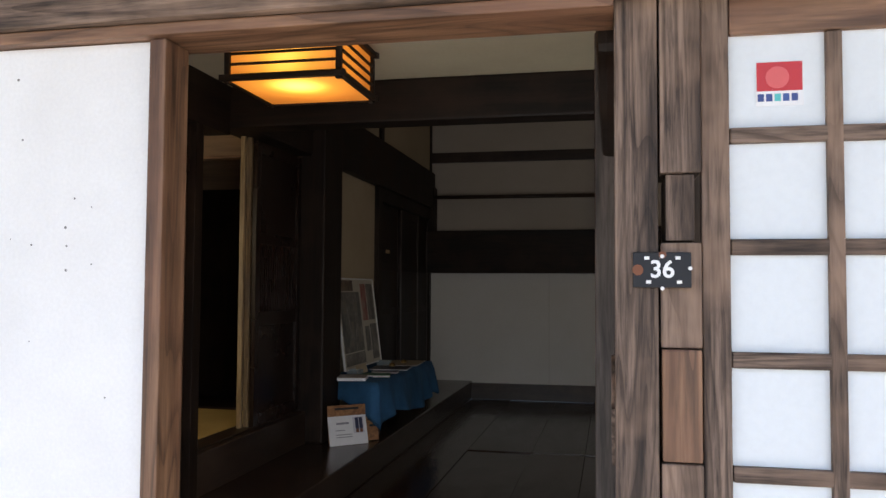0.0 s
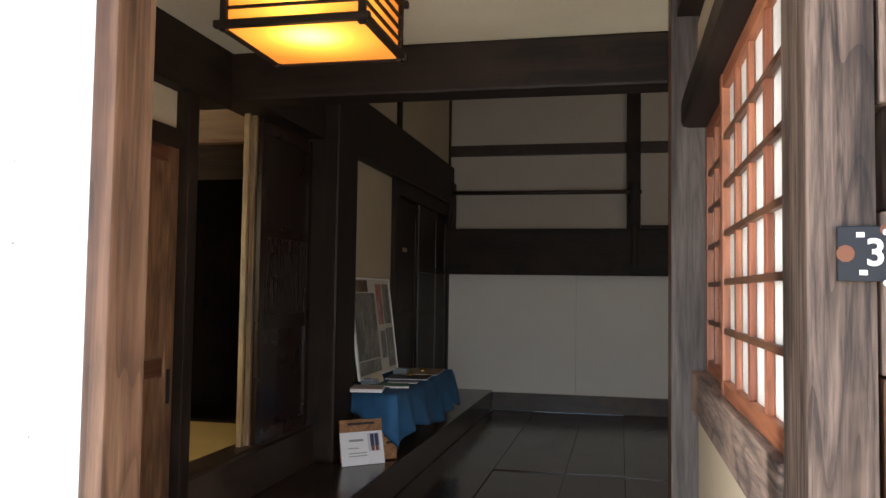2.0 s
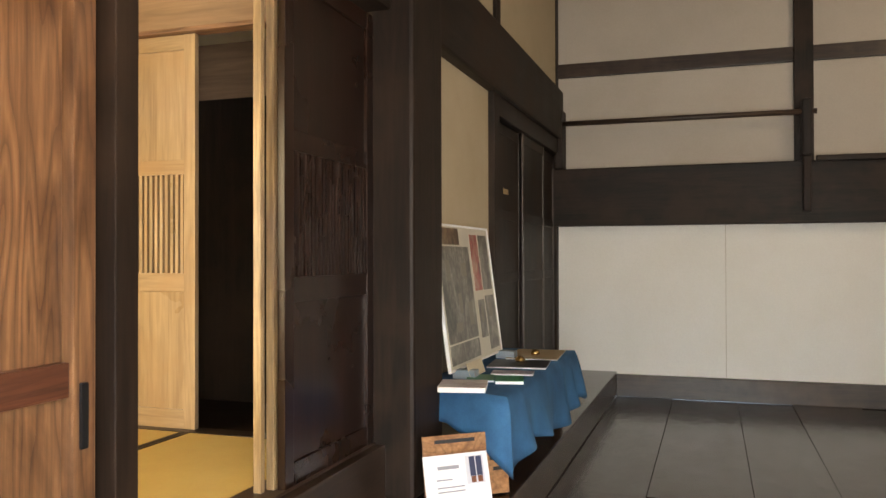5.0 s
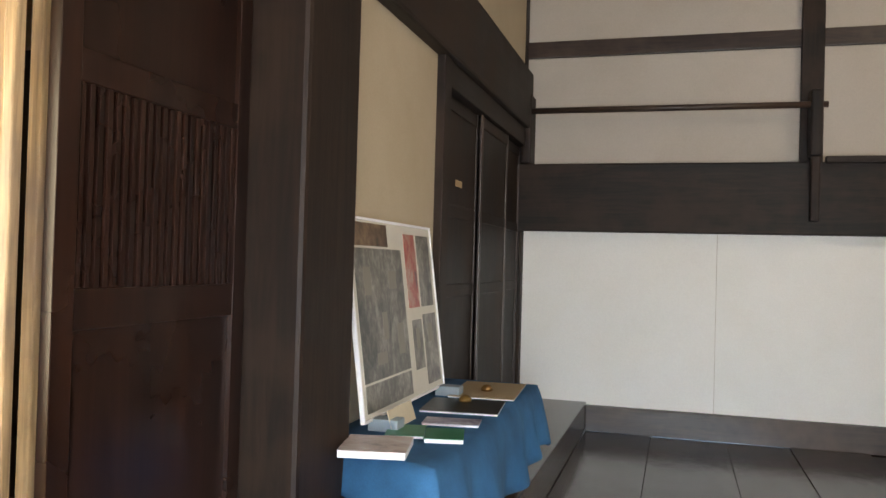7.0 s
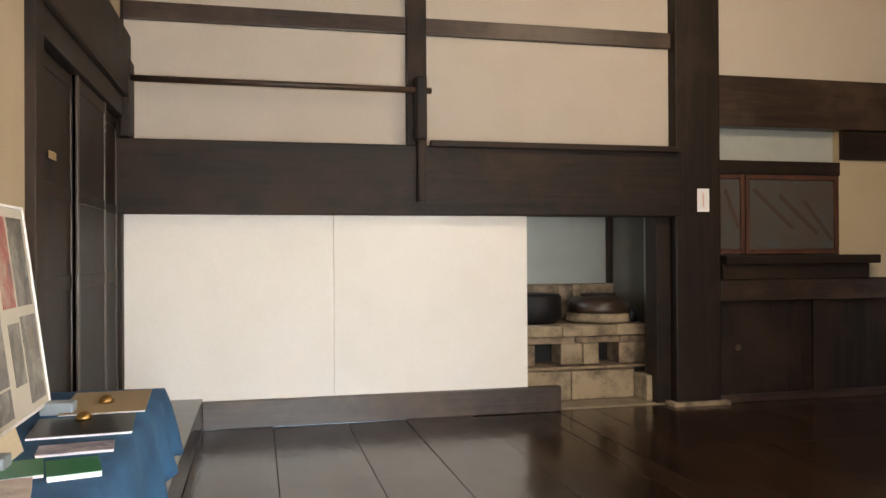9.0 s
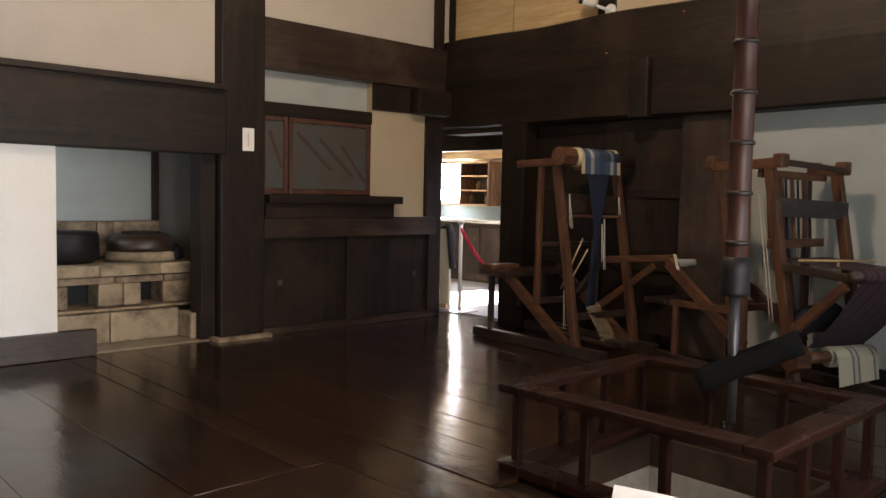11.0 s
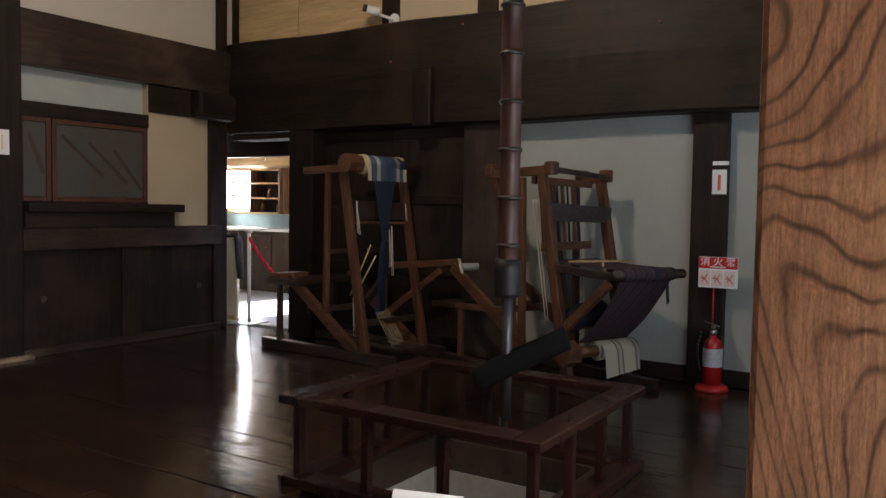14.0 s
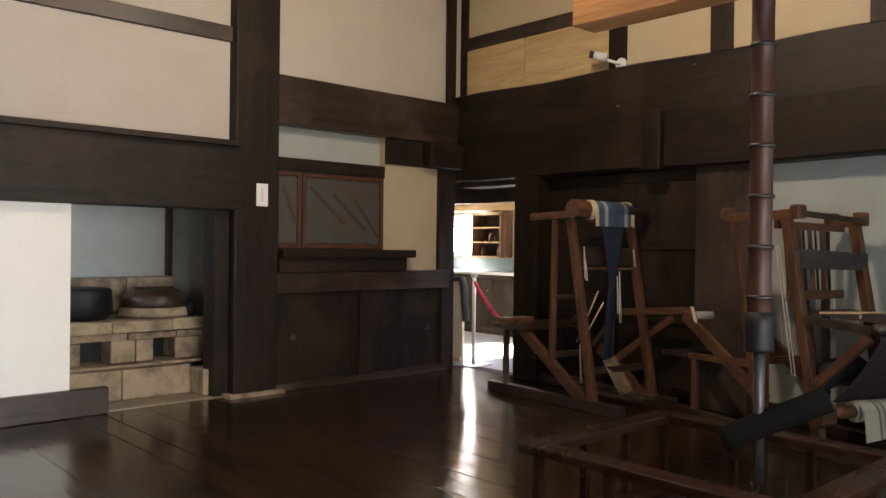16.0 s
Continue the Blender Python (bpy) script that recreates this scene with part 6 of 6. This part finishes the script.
for y0, y1, z0, z1 in ((9.1, W0, 0, 2.8), (W1, 15.5, 0, 2.8), (W0, W1, 0, V0), (W0, W1, V1, 2.8)):
    piece("kitchen_wall_east", block(8.55, 8.7, y0, y1, z0, z1, bevel=0), CREAM, "cream kitchen wall with a window", "wall")
piece("kitchen_beam", block(8.35, 8.549, 12.4, 15.4, 2.0, 2.14), PALE["y"], "pale beam over the kitchen window", "beam")
piece("kitchen_lamp_cord", rod(bmesh.new(), (7.6, 12.9, 2.02), (7.6, 12.9, 2.75), 0.008, seg=8), PALE["z"], "thin lamp cord", "cord")
piece("kitchen_header", block(5.6, 5.7, 9.2, 12.2, 1.93, 2.75, bevel=0), BROWN["y"], "brown board partition over the kitchen entrance", "wall")
kw = thing("window_1", (8.6, 14.4, V0), "bright paned kitchen window", "window", kind="structure")
for y in (W0, 14.3, 14.64, 14.97):
    part("muntin", block(8.58, 8.61, y - 0.012, y + 0.022, V0, V1, bevel=0.003), TAN["z"], kw)
for z in (V0, 1.51, 1.74, V1 - 0.02):
    part("muntin", block(8.582, 8.608, W0, W1, z - 0.012, z + 0.02, bevel=0.003), TAN["y"], kw)
part("pane", block(8.592, 8.598, W0, W1, V0, V1, bevel=0), glowing("bright_window_daylight", (1, 1, 1), 2.2), kw, "bright daylit window paper")
part("sill", block(8.48, 8.58, W0 - 0.05, W1 + 0.05, V0 - 0.05, V0 - 0.013), PALE["y"], kw)
ks = thing("wall_shelf", (8.4, 13.5, 1.2), "orange-brown wall shelf unit with three compartments", "shelf")
for y in (13.22, 13.86):
    part("side", block(8.25, 8.545, y, y + 0.035, 1.22, 1.95), TAN["z"], ks)
for z in (1.22, 1.46, 1.7, 1.92):
    sb = part("board", block(8.25, 8.545, 13.255, 13.86, z, z + 0.025), TAN["y"], ks)
    part("board_edge", block(8.244, 8.2495, 13.255, 13.86, z, z + 0.025, bevel=0), PALE["y"], sb, "pale front edge")
part("back", block(8.535, 8.546, 13.255, 13.86, 1.245, 1.92, bevel=0), BROWN["z"], ks)
for k, y in enumerate((13.35, 13.55, 13.72)):
    jr = piece("jar", leaned(lathe([(0.03, 0), (0.05, 0.01), (0.052, 0.09), (0.03, 0.12), (0.03, 0.14)], 16), Matrix.Translation((8.38, y, 1.247 + 0.24 * (k % 2)))), flat("brown_glaze", (0.12, 0.07, 0.04), 0.3), "small brown jar on the kitchen shelf", "jar", True, kind="")
kc = thing("kitchen_counter", (8.1, 13.4, 0), "dark wooden counter with a pale worktop", "counter")
part("cabinet", block(7.95, 8.54, 12.3, 15.3, 0, 0.95), BROWN["z"], kc)
part("worktop", block(7.9, 8.545, 12.25, 15.35, 0.95, 0.995), plain("pale_worktop", (0.65, 0.65, 0.63), 0.25), kc)
part("splashback", block(8.53, 8.548, 12.3, 15.3, 0.996, 1.21), plain("teal_grey_tile", (0.2, 0.27, 0.28), 0.2), kc, "teal grey splashback")
for y in (12.4, 13.1, 13.8, 14.5):
    dr = part("cabinet_door", block(7.93, 7.949, y, y + 0.62, 0.12, 0.88), BROWN["z"], kc)
    part("knob", rod(bmesh.new(), (7.93, y + 0.08, 0.7), (7.9, y + 0.08, 0.7), 0.014, seg=12), BRASS, dr)
for px, py in ((5.42, 10.96), (5.6, 9.55)):
    sc = thing("rope_stanchion", (px, py, 0), "slim pale stanchion post on a flat square plate", "stanchion", "stanchions in the kitchen door")
    part("base", block(px - 0.16, px + 0.16, py - 0.16, py + 0.16, 0.005, 0.014, bevel=0.003), STEEL, sc)
    pole = part("pole", rod(bmesh.new(), (px, py, 0.014), (px, py, 1.06), 0.022), PAPERWHITE, sc, smooth=True)
    part("cap", leaned(lathe([(0.024, 1.04), (0.042, 1.05), (0.042, 1.075), (0.02, 1.09)], 20), Matrix.Translation((px, py, 0))), STEEL, pole, smooth=True)
rp = bmesh.new()
f = lambda u: Vector((5.42 + 0.18 * u, 10.96 - 1.41 * u, 1.0 - 2.2 * u * (1 - u)))
for i in range(20):
    rod(rp, f(i / 20), f((i + 1) / 20), 0.02, seg=10)
piece("barrier_rope", rp, flat("red_velvet", (0.5, 0.012, 0.05), 0.8), "red velvet barrier rope hung from the stanchions", "rope", True, kind="")
wbp = thing("pale_panel", (5.6, 11.35, 0.01), "pale cream panel leaning with a black cloth over its edge", "panel")
part("panel", block(5.48, 5.52, 11.22, 11.62, 0.006, 0.99), flat("cream_panel", (0.66, 0.62, 0.5)), wbp)
part("foot_rail", block(5.44, 5.479, 11.22, 11.62, 0.006, 0.06), PALE["y"], wbp)
part("black_cloth", log(bmesh.new(), [(5.5, 11.4, 1.0), (5.49, 11.24, 1.015), (5.48, 11.19, 0.92), (5.475, 11.17, 0.7), (5.475, 11.15, 0.5)], 0.03, 1.6, 12, 0.3), INK, wbp, "black cloth hung over the edge", True)

# ---- floor boards ----
def lay(x0, x1, y0, y1, width, lengths, parent, hole=None):
    random.seed(int(x0 * 100) + 7)
    x, k, cache = x0, 0, {}
    while x < x1 - 0.02:
        w = min(width * (1 + 0.12 * math.sin(k * 2.3)), x1 - x)
        y = y0
        for ln in lengths[k % len(lengths)]:
            b = min(ln, y1 - y)
            if b < 0.05:
                break
            if hole and x < hole[1] and x + w > hole[0]:
                if y < hole[2] < y + b:
                    b = hole[2] - y
                elif hole[2] <= y < hole[3]:
                    y = hole[3]
                    b = min(ln, y1 - y)
            me = mesh_of("plank", block(-w / 2 + 0.0018, w / 2 - 0.0018, -b / 2 + 0.002, b / 2 - 0.002, -0.03, 0.0, bevel=0.003), FLOORWOOD)
            ob = new("plank", me)
            ob.parent, ob.location = parent, (x + w / 2, y + b / 2, random.uniform(-0.0012, 0.0004))
            ob.rotation_euler = (random.uniform(-0.0028, 0.0028), random.uniform(-0.002, 0.002) / w, 0)
            y += b
        x += w
        k += 1


fl = thing("floor_boards", (0, 0, 0), "dark polished wide floor boards", "floor", kind="structure")
lay(-1.87, 1.12, 2.3, 10.92, 0.55, ((5.2, 3.42), (5.2, 3.42)), fl)
lay(1.12, 5.24, 4.26, 10.98, 0.36, ((2.7, 2.7, 2.0, 2.0), (1.8, 2.7, 2.7, 2.0), (2.2, 2.7, 2.7, 2.0)), fl, (1.68, 2.93, 5.6, 6.72))
